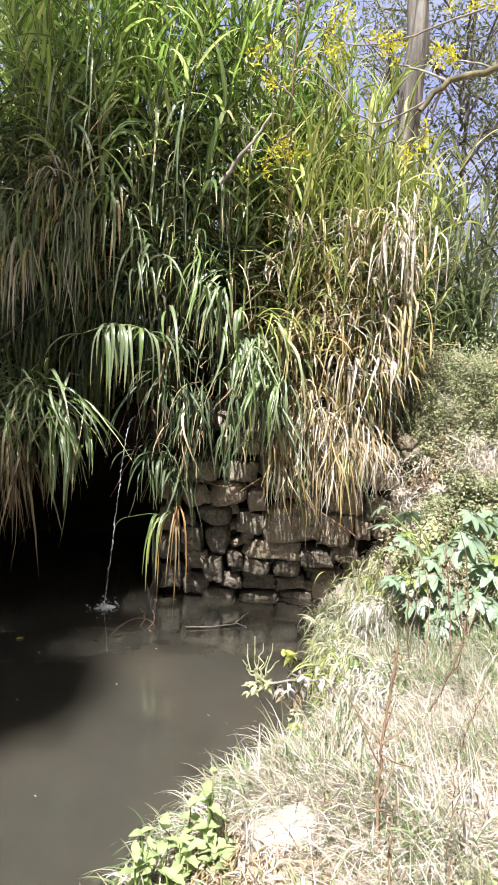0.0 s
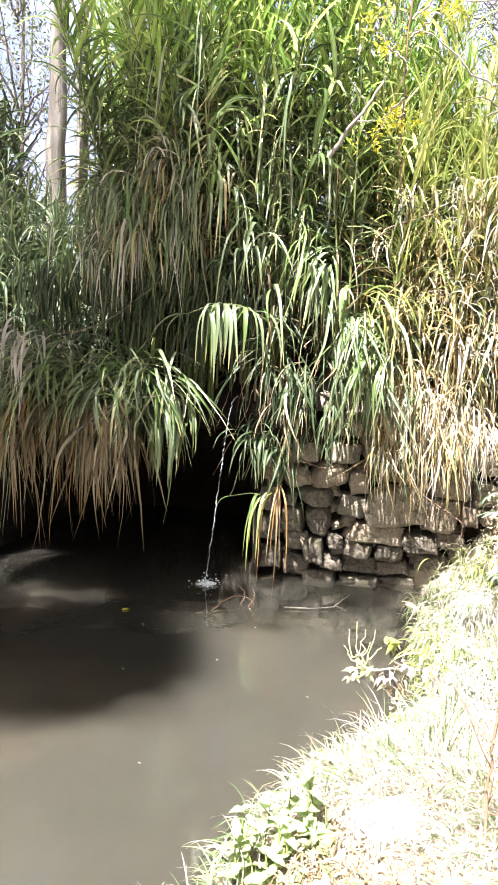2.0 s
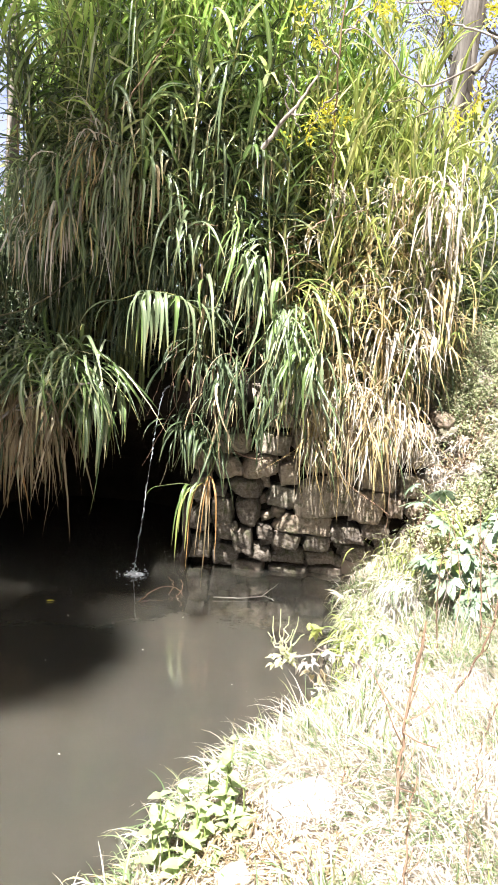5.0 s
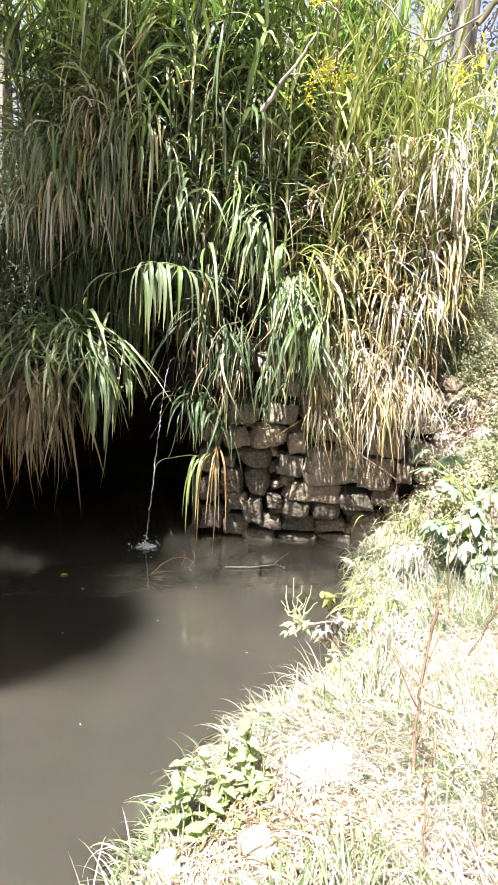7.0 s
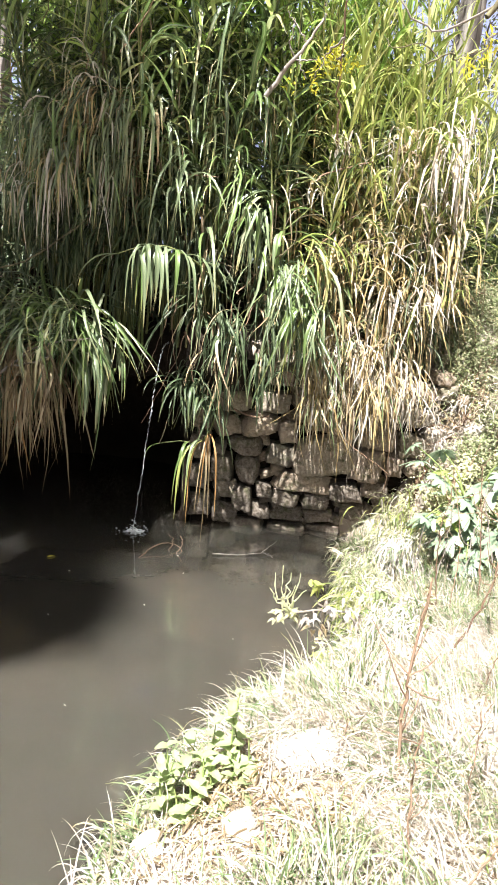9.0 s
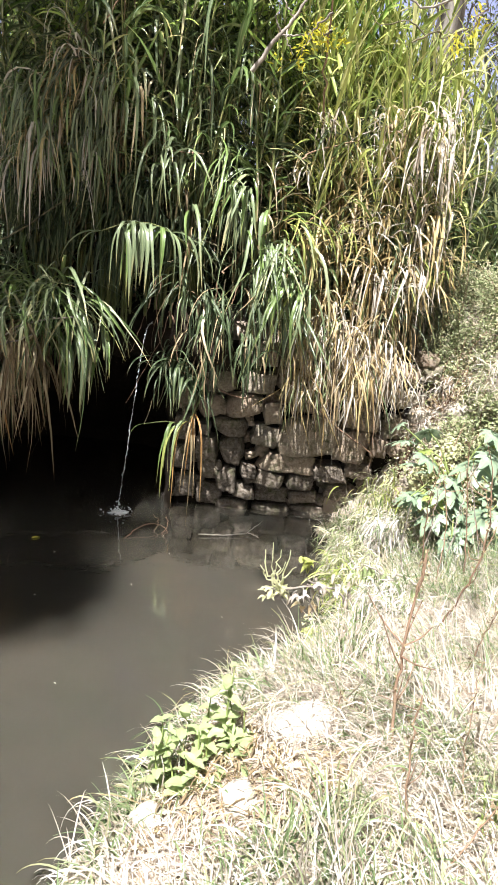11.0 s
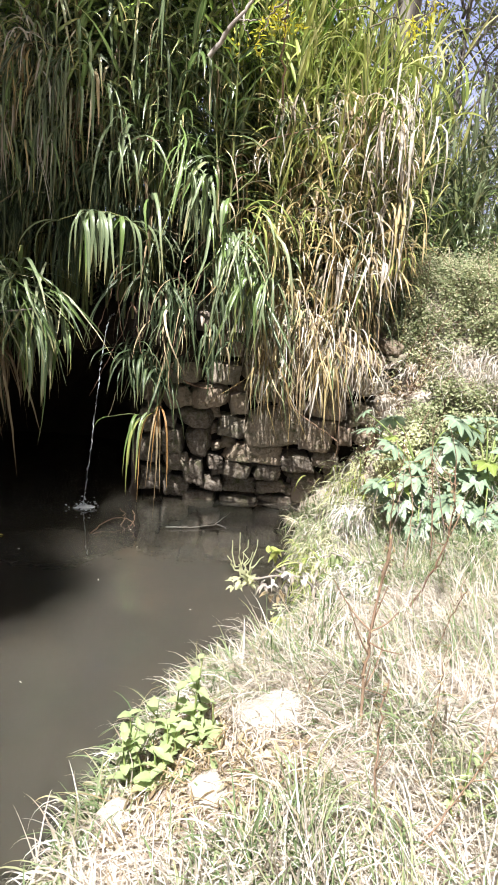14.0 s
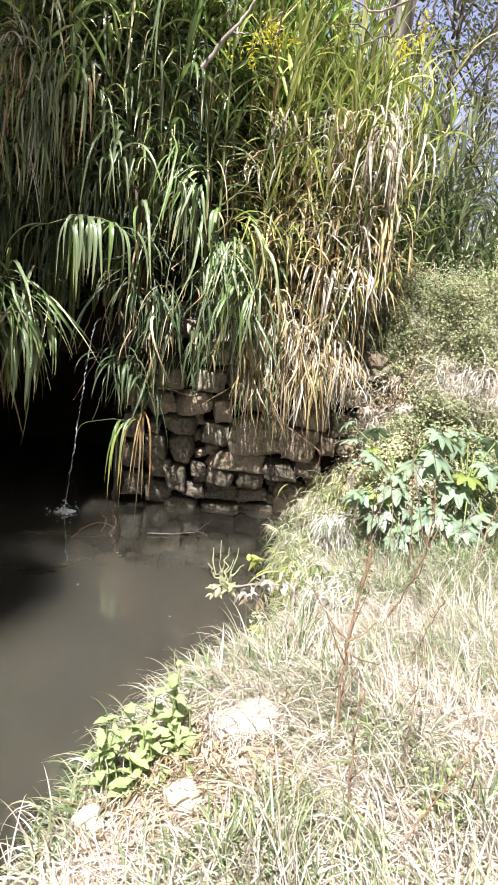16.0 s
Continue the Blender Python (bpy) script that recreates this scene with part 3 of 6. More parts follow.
def reed_clump(label, centre, spread, count, tall, lean, mats, green=1.0, dry=1.0, wide=0.037, group="reeds on the bank", seed=1, low=0.0):
    """A stand of giant reed: canes in bunches, blades set in two ranks up each cane, dead blades hanging from the lower joints."""
    r = np.random.default_rng(seed)
    cx, cy = centre
    nb = max(4, count // 5)
    mid = np.stack([cx + r.uniform(-1, 1, nb) * spread[0], cy + r.uniform(-1, 1, nb) * spread[1]], 1)
    b = r.integers(0, nb, count)
    bx, by = (mid[b] + r.normal(0, 0.055, (count, 2))).T
    bz = 1.40 + 0.6 * smooth(5.5, 6.5, by) * smooth(1.9, 1.2, bx)
    top = thing("reed_clump", label, "reeds", group, at=(cx, cy, float(bz[0])))
    H = r.uniform(tall[0], tall[1], count)
    front = np.clip((cy - by) / max(spread[1], 1e-3), -1, 1)
    lx = lean[0] + r.normal(0, 0.07, nb)[b] + r.normal(0, 0.06, count) + 0.12 * (bx - cx) / spread[0]
    ly = lean[1] * (0.6 + 0.6 * front) + r.normal(0, 0.07, count)
    n = 9
    t = np.linspace(0, 1, n)
    path = np.zeros((count, n, 3))
    path[..., 0] = bx[:, None] + (lx * H)[:, None] * (0.35 * t + 0.65 * t ** 2)
    path[..., 1] = by[:, None] + (ly * H)[:, None] * (0.35 * t + 0.65 * t ** 2)
    path[..., 2] = bz[:, None] - 0.05 + H[:, None] * (t - 0.10 * (np.abs(lx) + np.abs(ly))[:, None] * t ** 2)
    origin = np.array([cx, cy, bz[0]])
    for k in range(count):
        part("cane", tube_mesh("cane", path[k] - origin, 0.012 * (1 - 0.75 * t) * r.uniform(0.7, 1.25), 5), M_CANE, top)

    def along(who, f):
        k = np.minimum((f * (n - 1)).astype(int), n - 2)
        g = (f * (n - 1) - k)[:, None]
        return path[who, k] * (1 - g) + path[who, k + 1] * g - origin

    # blades in two ranks, closer together towards the tip
    who, f, rank = [], [], []
    bare = 0.22 + low * 0.5
    for k in range(count):
        m = max(5, int(green * H[k] * (1 - bare) / 0.062))
        u = (np.arange(m) + r.uniform(0, 0.8)) / m
        who.append(np.full(m, k))
        f.append(np.clip(bare + (1 - bare) * (1 - (1 - u) ** 1.25), 0, 0.999))
        rank.append(np.arange(m) % 2)
    who, f, rank = np.concatenate(who), np.concatenate(f), np.concatenate(rank)
    az = r.normal(0, 0.75, count)[who] + np.pi * rank + r.normal(0, 0.3, len(who))
    flat = unit_flat(az)
    flat[:, 1] -= 0.25
    flat = norm(flat)
    el = np.radians(30 + 44 * f ** 1.3 + r.normal(0, 11, len(who)))
    way = flat * np.cos(el)[:, None] + np.array([0, 0, 1.0]) * np.sin(el)[:, None]
    ln = r.uniform(0.28, 0.60, len(who)) * (1.0 - 0.30 * np.maximum(f - 0.7, 0) / 0.3)
    wd = wide * r.uniform(0.42, 1.10, len(who))
    dr = r.uniform(0.4, 3.2, len(who)) * (1.15 - 0.75 * f)
    place = along(who, f)
    for name, mat, ok in (("green_foliage", mats[0], f < 0.62), ("upper_foliage", mats[1], f >= 0.62)):
        if ok.any():
            part(name, blade_mesh(name, place[ok], way[ok], ln[ok], wd[ok], dr[ok], 8, 0.28, 0.7, 0.5), mat, top, kind="stuff")

    def sprout(name, material, lo, hi, each, elev, length, droop, width, toward=0.0, share=1.0):
        m = int(count * each)
        if m < 1:
            return
        some = r.permutation(count)[: max(2, int(count * share))]
        who = some[r.integers(0, len(some), m)]
        f = r.uniform(lo, hi, m)
        flat = unit_flat(r.uniform(0, 2 * np.pi, m))
        flat[:, 1] -= toward
        flat = norm(flat)
        el = np.radians(r.uniform(elev[0], elev[1], m))
        way = flat * np.cos(el)[:, None] + np.array([0, 0, 1.0]) * np.sin(el)[:, None]
        part(name, blade_mesh(name, along(who, f), way, r.uniform(*length, m), r.uniform(0.6, 1.25, m) * width, r.uniform(*droop, m), 7, 0.25, 0.9, 1.0), material, top, kind="stuff")

    sprout("drooping_foliage", mats[2], 0.12 + low, 0.72, 5 * dry, (-40, 50), (0.35, 0.75), (6, 18), wide * 0.62, 0.7, 0.45)
    sprout("dry_foliage", M_DRY, 0.03 + low, 0.60, 5 * dry, (-60, 50), (0.2, 0.55), (3, 16), wide * 0.42, 0.5, 0.6)
    # blades with shade in their colour fill the gaps between canes
    sprout("shaded_foliage", M_SHADEREED, 0.02 + 0.6 * low, 0.70, 13, (-10, 70), (0.3, 0.55), (0.8, 5.0), wide * 0.8, -0.5)
    return top


GREENS = (M_REED, M_FRESH, M_GREY)
LIMES = (M_LIME, M_LIME, M_STRAW)
reed_clump("tall dense green reeds on an earth bank", (-1.22, 5.50), (0.32, 0.32), 46, (2.7, 4.0), (0.05, -0.13), GREENS, seed=11, dry=0.8, low=0.24)
reed_clump("tall dense green reeds on an earth bank", (-0.70, 5.50), (0.38, 0.34), 50, (2.8, 4.1), (0.0, -0.13), GREENS, seed=12, dry=0.8, low=0.24)
reed_clump("tall green reeds with hanging grey-green leaves", (-0.08, 5.48), (0.36, 0.34), 34, (2.3, 3.6), (0.02, -0.11), (M_REED, M_FRESH, M_GREY), seed=13, low=0.08)
reed_clump("green and straw-coloured reeds above a stone wall", (0.50, 5.50), (0.34, 0.35), 36, (1.7, 2.9), (0.02, -0.09), (M_REED, M_LIME, M_GOLD), seed=14, dry=1.3)
reed_clump("half-dry reeds with lime green tops above a stone wall", (1.02, 5.50), (0.30, 0.32), 36, (1.5, 2.5), (0.03, -0.10), (M_LIME, M_LIME, M_STRAW), seed=15, dry=1.9, green=0.9, wide=0.029)
reed_clump("dry golden reed canes above a stone wall", (0.90, 5.22), (0.40, 0.14), 46, (0.9, 2.0), (0.02, -0.07), (M_GOLD, M_LIME, M_GOLD), seed=23, dry=1.2, green=0.75, wide=0.024)
reed_clump("half-dry reeds with lime green tops beside a pale trunk", (1.40, 5.62), (0.20, 0.30), 24, (1.4, 2.2), (0.04, -0.06), LIMES, seed=16, dry=1.6, green=0.75, wide=0.029)
reed_clump("tall green reeds standing behind", (-0.7, 6.7), (1.3, 0.5), 80, (1.7, 3.1), (0.0, 0.0), (M_SHADEREED, M_FRESH, M_REED), seed=17, dry=0.5, group="reeds behind")
reed_clump("tall green reeds standing behind", (0.95, 6.7), (0.8, 0.5), 60, (1.2, 2.2), (0.0, 0.0), (M_SHADEREED, M_FRESH, M_REED), seed=18, dry=0.5, group="reeds behind")
# this stand and the next carry their shade in the leaf colour
reed_clump("low blue-green reeds in shade", (-2.6, 6.2), (0.75, 0.7), 80, (0.5, 1.2), (-0.05, -0.05), (M_SHADEREED, M_SHADEREED, M_SHADEREED), seed=19, dry=0.5, group="reeds behind")
reed_clump("tall blue-green reeds in shade against the sky", (-3.0, 6.7), (0.35, 0.3), 16, (1.5, 2.5), (-0.06, -0.04), (M_SHADEREED, M_SHADEREED, M_SHADEREED), seed=22, dry=0.3, wide=0.05, group="reeds behind")
reed_clump("leaning green reeds behind scrub", (2.35, 7.2), (0.65, 0.6), 80, (1.0, 2.3), (0.12, -0.05), (M_REED, M_GREY, M_GREY), seed=20, dry=0.4, wide=0.036, group="reeds behind")
reed_clump("leaning green reeds behind scrub", (3.3, 8.2), (0.7, 0.6), 46, (1.0, 2.2), (0.10, -0.05), (M_REED, M_REED, M_GREY), seed=21, dry=0.4, wide=0.032, group="reeds behind")


def hanging_tuft(label, lo, hi, count, mats, way, length, droop, width, category="reeds", seed=1, name="hanging_reeds", group="reeds over the edge", elev=(0, 50), segs=9, single=30, curl=0.8):
    """Blades that spring in bunches from a strip of the bank's edge and hang down; the foremost are parts of their own."""
    r = np.random.default_rng(seed)
    lo, hi = np.array(lo), np.array(hi)
    origin = (lo + hi) / 2
    top = thing(name, label, category, group, at=tuple(origin))
    bunches = lo + (hi - lo) * r.uniform(0, 1, (max(4, count // 14), 3))
    aims = norm(np.array(way)[None] + r.normal(0, 0.40, (len(bunches), 3)) * np.array([1, 1, 0]))
    nb = len(bunches)
    b_len, b_droop, b_lift, b_kind = r.uniform(0.55, 1.15, nb), r.uniform(0.25, 1.1, nb), r.uniform(-18, 14, nb), r.uniform(0, 1, nb)
    edge = np.concatenate([[0.0], np.cumsum([q for _, q in mats])]) / sum(q for _, q in mats)
    for j, (mat, share) in enumerate(mats):
        m = int(count * share)
        own = np.nonzero((b_kind >= edge[j]) & (b_kind <= edge[j + 1]))[0]
        b = r.integers(0, nb, m)
        if len(own):
            b = np.where(r.uniform(0, 1, m) < 0.7, own[r.integers(0, len(own), m)], b)
        p = bunches[b] + r.normal(0, 0.06, (m, 3)) - origin
        flat = aims[b] + r.normal(0, 0.35, (m, 3))
        flat[:, 2] = 0
        flat = norm(flat)
        el = np.radians(np.clip(r.uniform(*elev, m) + b_lift[b], -60, 80))
        d = flat * np.cos(el)[:, None] + np.array([0, 0, 1.0]) * np.sin(el)[:, None]
        ln, wd, dr = r.uniform(*length, m) * b_len[b] * r.uniform(0.6, 1.15, m), width * r.uniform(0.4, 1.35, m), r.uniform(*droop, m) * b_droop[b]
        first = np.argsort(p[:, 1])[: int(single * share)]
        rest = np.setdiff1d(np.arange(m), first)
        for k in first:
            part("leaf", blade_mesh("leaf", p[k : k + 1], d[k : k + 1], ln[k], wd[k], dr[k], segs, 0.25, 0.8, curl), mat, top)
        if len(rest):
            part("foliage", blade_mesh("foliage", p[rest], d[rest], ln[rest], wd[rest], dr[rest], segs, 0.25, 0.8, curl), mat, top, kind="stuff")
    return top


# dark backing added behind the canes so the gaps read as shade
hanging_tuft("near-black backing blades standing in for shade between the canes", (-2.3, 5.65, 1.45), (1.2, 6.1, 3.0), 1500, [(M_SHADEREED, 0.9), (M_DRY, 0.1)], (0, -1, 0), (0.3, 0.6), (1.0, 6.0), 0.026, seed=30, elev=(-10, 70), single=0, curl=1.2)
# the shelf of blades over the hollow
hanging_tuft("green reed blades arching over a dark hollow", (-2.15, 4.55, 1.38), (-1.05, 4.85, 1.58), 700, [(M_REED, 0.55), (M_GREY, 0.45)], (-0.1, -1, 0), (0.5, 0.95), (2, 5.6), 0.022, seed=31, elev=(5, 55), curl=1.4)
hanging_tuft("dry tan reed blades hanging over a dark hollow", (-2.2, 4.55, 1.10), (-1.25, 4.80, 1.36), 560, [(M_DRY, 0.68), (M_ORANGE, 0.12), (M_SHADEREED, 0.2)], (0, -1, 0), (0.42, 0.92), (4.05, 14.4), 0.020, seed=32, elev=(-40, 30), curl=1.2)
hanging_tuft("green reed blades arching over a dark hollow", (-1.25, 4.50, 1.30), (-0.80, 4.80, 1.58), 60, [(M_GREY, 0.7), (M_REED, 0.3)], (0.5, -1, 0), (0.45, 0.75), (3, 9), 0.032, seed=33, elev=(-25, 35))
hanging_tuft("long dry reed blades hanging in strands", (-1.75, 4.80, 2.55), (-0.90, 5.0, 3.1), 250, [(M_GREY, 0.5), (M_REED, 0.22), (M_GOLD, 0.12), (M_STRAW, 0.16)], (0, -1, 0), (0.40, 0.80), (7, 18), 0.016, seed=34, elev=(0, 65), curl=1.7)
hanging_tuft("long grey-green reed blades hanging in strands", (-1.0, 4.80, 2.45), (-0.45, 5.0, 3.0), 40, [(M_GREY, 0.7), (M_DRY, 0.3)], (0, -1, 0), (0.40, 0.8), (7, 18), 0.022, seed=35, elev=(0, 65), curl=1.0)
hanging_tuft("pale green reed blades hanging in a bunch", (-0.08, 4.78, 2.2), (0.08, 4.95, 2.55), 44, [(M_GREY, 0.7), (M_REED, 0.3)], (0, -1, 0), (0.45, 0.95), (6, 16), 0.022, seed=36, elev=(-40, 25), curl=1.5)
hanging_tuft("green reed blades hanging before a stone wall", (0.20, 4.80, 1.60), (0.46, 5.0, 2.10), 130, [(M_GREY, 0.5), (M_REED, 0.4), (M_LIME, 0.1)], (0, -1, 0), (0.45, 0.9), (5, 16), 0.022, seed=37, elev=(-45, 30), curl=1.6)
hanging_tuft("dry straw thatch hanging over a stone wall", (0.46, 4.88, 1.06), (1.18, 5.06, 1.62), 820, [(M_DRY, 0.3), (M_GOLD, 0.3), (M_STRAW, 0.3), (M_GRASS, 0.1)], (0, -1, 0), (0.28, 0.62), (4, 15), 0.012, seed=38, elev=(-40, 45), curl=1.7)
hanging_tuft("dry straw-coloured reed blades hanging", (0.40, 4.95, 1.7), (1.5, 5.2, 2.9), 520, [(M_DRY, 0.2), (M_GOLD, 0.3), (M_STRAW, 0.35), (M_LIME, 0.15)], (0, -1, 0), (0.18, 0.45), (1.5, 8.0), 0.014, seed=39, elev=(-25, 55), curl=1.8)
hanging_tuft("brown dry and shade-dark blades hanging over an earth bank", (-0.40, 4.75, 1.25), (0.35, 5.0, 1.75), 190, [(M_DRY, 0.2), (M_SHADEREED, 0.7), (M_GREY, 0.1)], (0, -1, 0), (0.35, 0.75), (2.7, 11.2), 0.018, seed=40, elev=(-50, 20), curl=1.2)
hanging_tuft("dark green shoots hanging in front of a hollow", (-0.50, 4.8, 1.0), (-0.28, 4.92, 1.2), 70, [(M_SHADEREED, 1.0)], (-0.3, -1, 0), (0.3, 0.5), (2, 6.4), 0.024, seed=41, elev=(0, 45))
hanging_tuft("pale dry reed blades hanging in a bunch", (-2.1, 4.35, 1.65), (-1.85, 4.5, 1.78), 40, [(M_STRAW, 0.8), (M_GREY, 0.2)], (0, -1, 0), (0.4, 0.7), (4.05, 12.8), 0.024, seed=42, elev=(0, 30))


hanging_tuft("dry reed blades hanging in a curtain", (-2.1, 4.78, 2.35), (-1.1, 5.0, 2.8), 180, [(M_GREY, 0.4), (M_REED, 0.3), (M_GOLD, 0.15), (M_STRAW, 0.15)], (0, -1, 0), (0.3, 0.7), (5, 16), 0.015, seed=43, elev=(0, 60), curl=1.7)
# shade-coloured curtain added to cover canes that render too bright
hanging_tuft("added near-black reed blades that darken the canes behind", (-2.2, 4.98, 1.85), (-0.45, 5.12, 2.40), 460, [(M_SHADEREED, 1.0)], (0, -1, 0), (0.35, 0.65), (6, 16), 0.020, seed=47, elev=(-30, 40), curl=1.2)
hanging_tuft("long green reed blades hanging in a curtain", (-0.36, 4.75, 1.8), (0.15, 4.95, 2.3), 12, [(M_GREY, 0.5), (M_REED, 0.3), (M_DRY, 0.2)], (0, -1, 0), (0.45, 0.9), (7, 18), 0.026, seed=44, elev=(-25, 45), curl=1.0)
hanging_tuft("straw-coloured reed blades hanging in a curtain", (0.95, 4.92, 1.8), (1.48, 5.15, 3.1), 130, [(M_GOLD, 0.25), (M_STRAW, 0.75)], (0, -1, 0), (0.4, 0.8), (8, 20), 0.018, seed=45, elev=(-25, 50), curl=1.2)


def reed_shoot(label, stem, leaves, stem_mat, seed):
    """One shoot with every blade a part of its own: (place along the stem, way, length, width, droop, material)."""
    path = curve_through(stem, 12)
    top = thing("reed_shoot", label, "reed shoot", "reed shoots", at=tuple(path[0]))
    cane = part("cane", tube_mesh("cane", path - path[0], np.linspace(0.008, 0.003, 12), 6), stem_mat, top)
    for f, way, length, width, droop, mat in leaves:
        k = min(int(f * 11), 11)
        part("leaf", blade_mesh("leaf", [path[k] - path[0]], [way], length, width, droop, 10, 0.25, 0.4, 0.45), mat, cane)
    return top


r = np.random.default_rng(50)
fan = []
for i in range(18):
    f = 0.42 + 0.42 * i / 17
    side = 1 if i % 2 else -1
    fan.append((f, (side * r.uniform(0.05, 0.75) - 0.25 * (f - 0.5), -0.75, r.uniform(-0.1, 0.7)), r.uniform(0.36, 0.56), r.uniform(0.022, 0.040), r.uniform(4, 12), M_REED if i % 5 == 0 else M_GREY))
fan += [(0.3, (1, -0.4, 0.3), 0.46, 0.036, 3.4, M_GREY), (0.38, (1, -0.5, 0.45), 0.42, 0.034, 4.4, M_GREY), (1.0, (-1, -0.3, 0.1), 0.36, 0.034, 2.4, M_GREY), (1.0, (-1, -0.5, 0.0), 0.40, 0.03, 4.5, M_GREY)]
reed_shoot("pale green reed shoot with blades hanging like a fan", [(-0.22, 5.00, 1.80), (-0.36, 4.72, 1.94), (-0.53, 4.57, 2.02), (-0.70, 4.52, 2.01), (-0.86, 4.50, 1.95)], fan, M_CANE, 1)
drop = [(1.0, (-1, -0.2, 0.0), 0.16, 0.010, 2.2, M_REED)]
for i in range(7):
    drop.append((0.60 + 0.030 * i, (r.normal(-0.28, 0.12), -0.5, r.uniform(0.0, 0.5)), r.uniform(0.46, 0.68) - 0.02 * i, r.uniform(0.018, 0.032), r.uniform(6, 10), (M_GREY, M_LIME, M_LIME, M_GREY, M_REED, M_REED, M_REED)[i]))
for i in range(7):
    drop.append((0.46 + 0.02 * i, (r.normal(0.05, 0.25), -0.5, r.uniform(-0.3, 0.4)), r.uniform(0.58, 0.84), r.uniform(0.011, 0.019), r.uniform(7, 13), M_ORANGE if i % 3 else M_DRY))
reed_shoot("drooping reed shoot with yellow-green and orange blades", [(-0.20, 5.0, 1.30), (-0.16, 4.85, 1.08), (-0.20, 4.78, 0.84), (-0.28, 4.76, 0.72), (-0.40, 4.75, 0.73), (-0.56, 4.74, 0.70)], drop, M_CANE, 2)


# ---- water jet, floating stick ----
def water_jet():
    top = thing("water_jet", "thin jet of water falling into the pond", "water jet", at=(-0.73, 4.84, 0))
    path = wiggle(curve_through([(0.13, 0.48, 1.38), (0.12, 0.25, 1.34), (0.11, 0.08, 1.20), (0.09, 0.03, 0.95), (0.07, 0.01, 0.70), (0.036, 0, 0.35), (0.0, 0, 0.0)], 110), 0.003, 3)
    rad = 0.0013 + 0.0027 * np.abs(np.random.default_rng(5).normal(0, 1, 110))
    part("stream", tube_mesh("stream", path, rad, 6), M_FOAM, top)
    r = np.random.default_rng(6)
    drops = []
    for i in range(46):
        a, d, s = r.uniform(0, 6.28), abs(r.normal(0, 0.055)), r.uniform(0.003, 0.008)
        me = rock_mesh("splash_drop", (s * 2.4, s * 2.4, s * 1.8), i, cuts=1, boxy=0.0, rough=0.1) if i < 5 else drops[i % 5]
        if i < 5:
            drops.append(me)
        part("splash_drop", me, M_FOAM, top, at=Matrix.Translation((d * math.cos(a), d * math.sin(a), 0.004 + abs(r.normal(0, 0.03)))))
    for k, rr in enumerate((0.035, 0.075)):
        ang = np.linspace(0, 2 * np.pi, 25)
        ring = np.stack([rr * np.cos(ang), rr * np.sin(ang), np.full(25, 0.002)], 1)
        part("ripple", tube_mesh("ripple", ring, 0.006 - 0.0012 * k, 6), M_WATER, top)
    part("foam", rock_mesh("foam", (0.11, 0.10, 0.035), 4, 4, 0.0, 0.5), M_FOAM, top)


water_jet()


def twig(name, label, paths, material, category="twig", group=""):
    """A twig: each path (points, thickness) is a limb of it."""
    base = np.array(paths[0][0][0], float)
    top = thing(name, label, category, group, at=tuple(base))
    for i, (pts, thick) in enumerate(paths):
        p = wiggle(curve_through(pts, 16), 0.004, i) - base
        part("stem" if i == 0 else "side_twig", tube_mesh("stem", p, np.linspace(thick, thick * 0.5, 16), 6), material, top)
    return top


twig("floating_stick", "pale forked stick floating on murky water", [([(-0.12, 4.48, 0.012), (0.05, 4.50, 0.014), (0.20, 4.55, 0.016), (0.26, 4.62, 0.03), (0.33, 4.74, 0.05)], 0.005), ([(0.23, 4.56, 0.016), (0.27, 4.54, 0.014), (0.30, 4.50, 0.01)], 0.004)], M_GREYTWIG, "stick")
twig("floating_stick", "thin brown twigs sticking out of murky water", [([(-0.60, 4.33, 0.0), (-0.54, 4.44, 0.03), (-0.46, 4.52, 0.05), (-0.38, 4.55, 0.03), (-0.33, 4.5, 0.0)], 0.004), ([(-0.42, 4.5, 0.0), (-0.40, 4.56, 0.05), (-0.44, 4.6, 0.09)], 0.004), ([(-0.36, 4.45, 0.0), (-0.33, 4.5, 0.06), (-0.35, 4.55, 0.10)], 0.003)], M_WETTWIG, "stick")
twig("bare_twig", "brown dry twig hanging in front of a stone wall", [([(-0.45, 4.98, 1.48), (-0.26, 4.95, 1.18), (-0.09, 4.93, 0.98), (0.12, 4.92, 0.91), (0.20, 4.94, 0.93)], 0.009), ([(-0.26, 4.95, 1.18), (-0.23, 4.93, 0.9), (-0.2, 4.9, 0.6)], 0.005)], M_TWIG)
twig("bare_twig", "brown dry twig leaning across a stone wall", [([(0.40, 4.95, 1.10), (0.60, 4.92, 0.93), (0.85, 4.9, 0.74), (1.11, 4.88, 0.57)], 0.009), ([(0.6, 4.92, 0.93), (0.66, 4.9, 0.78), (0.68, 4.9, 0.65)], 0.004)], M_TWIG)
twig("bare_twig", "thin dry vine hanging over a stone wall", [([(1.02, 4.95, 1.15), (1.06, 4.86, 0.92), (1.09, 4.85, 0.67), (1.08, 4.86, 0.46)], 0.006)], M_TWIG)
twig("bare_twig", "broken dry cane lying in hanging reeds", [([(-1.70, 4.45, 1.00), (-1.50, 4.42, 1.20), (-1.30, 4.42, 1.34), (-1.0, 4.45, 1.41)], 0.011), ([(-1.5, 4.42, 1.2), (-1.38, 4.38, 1.22), (-1.2, 4.36, 1.3)], 0.008)], M_GREYTWIG, "cane")
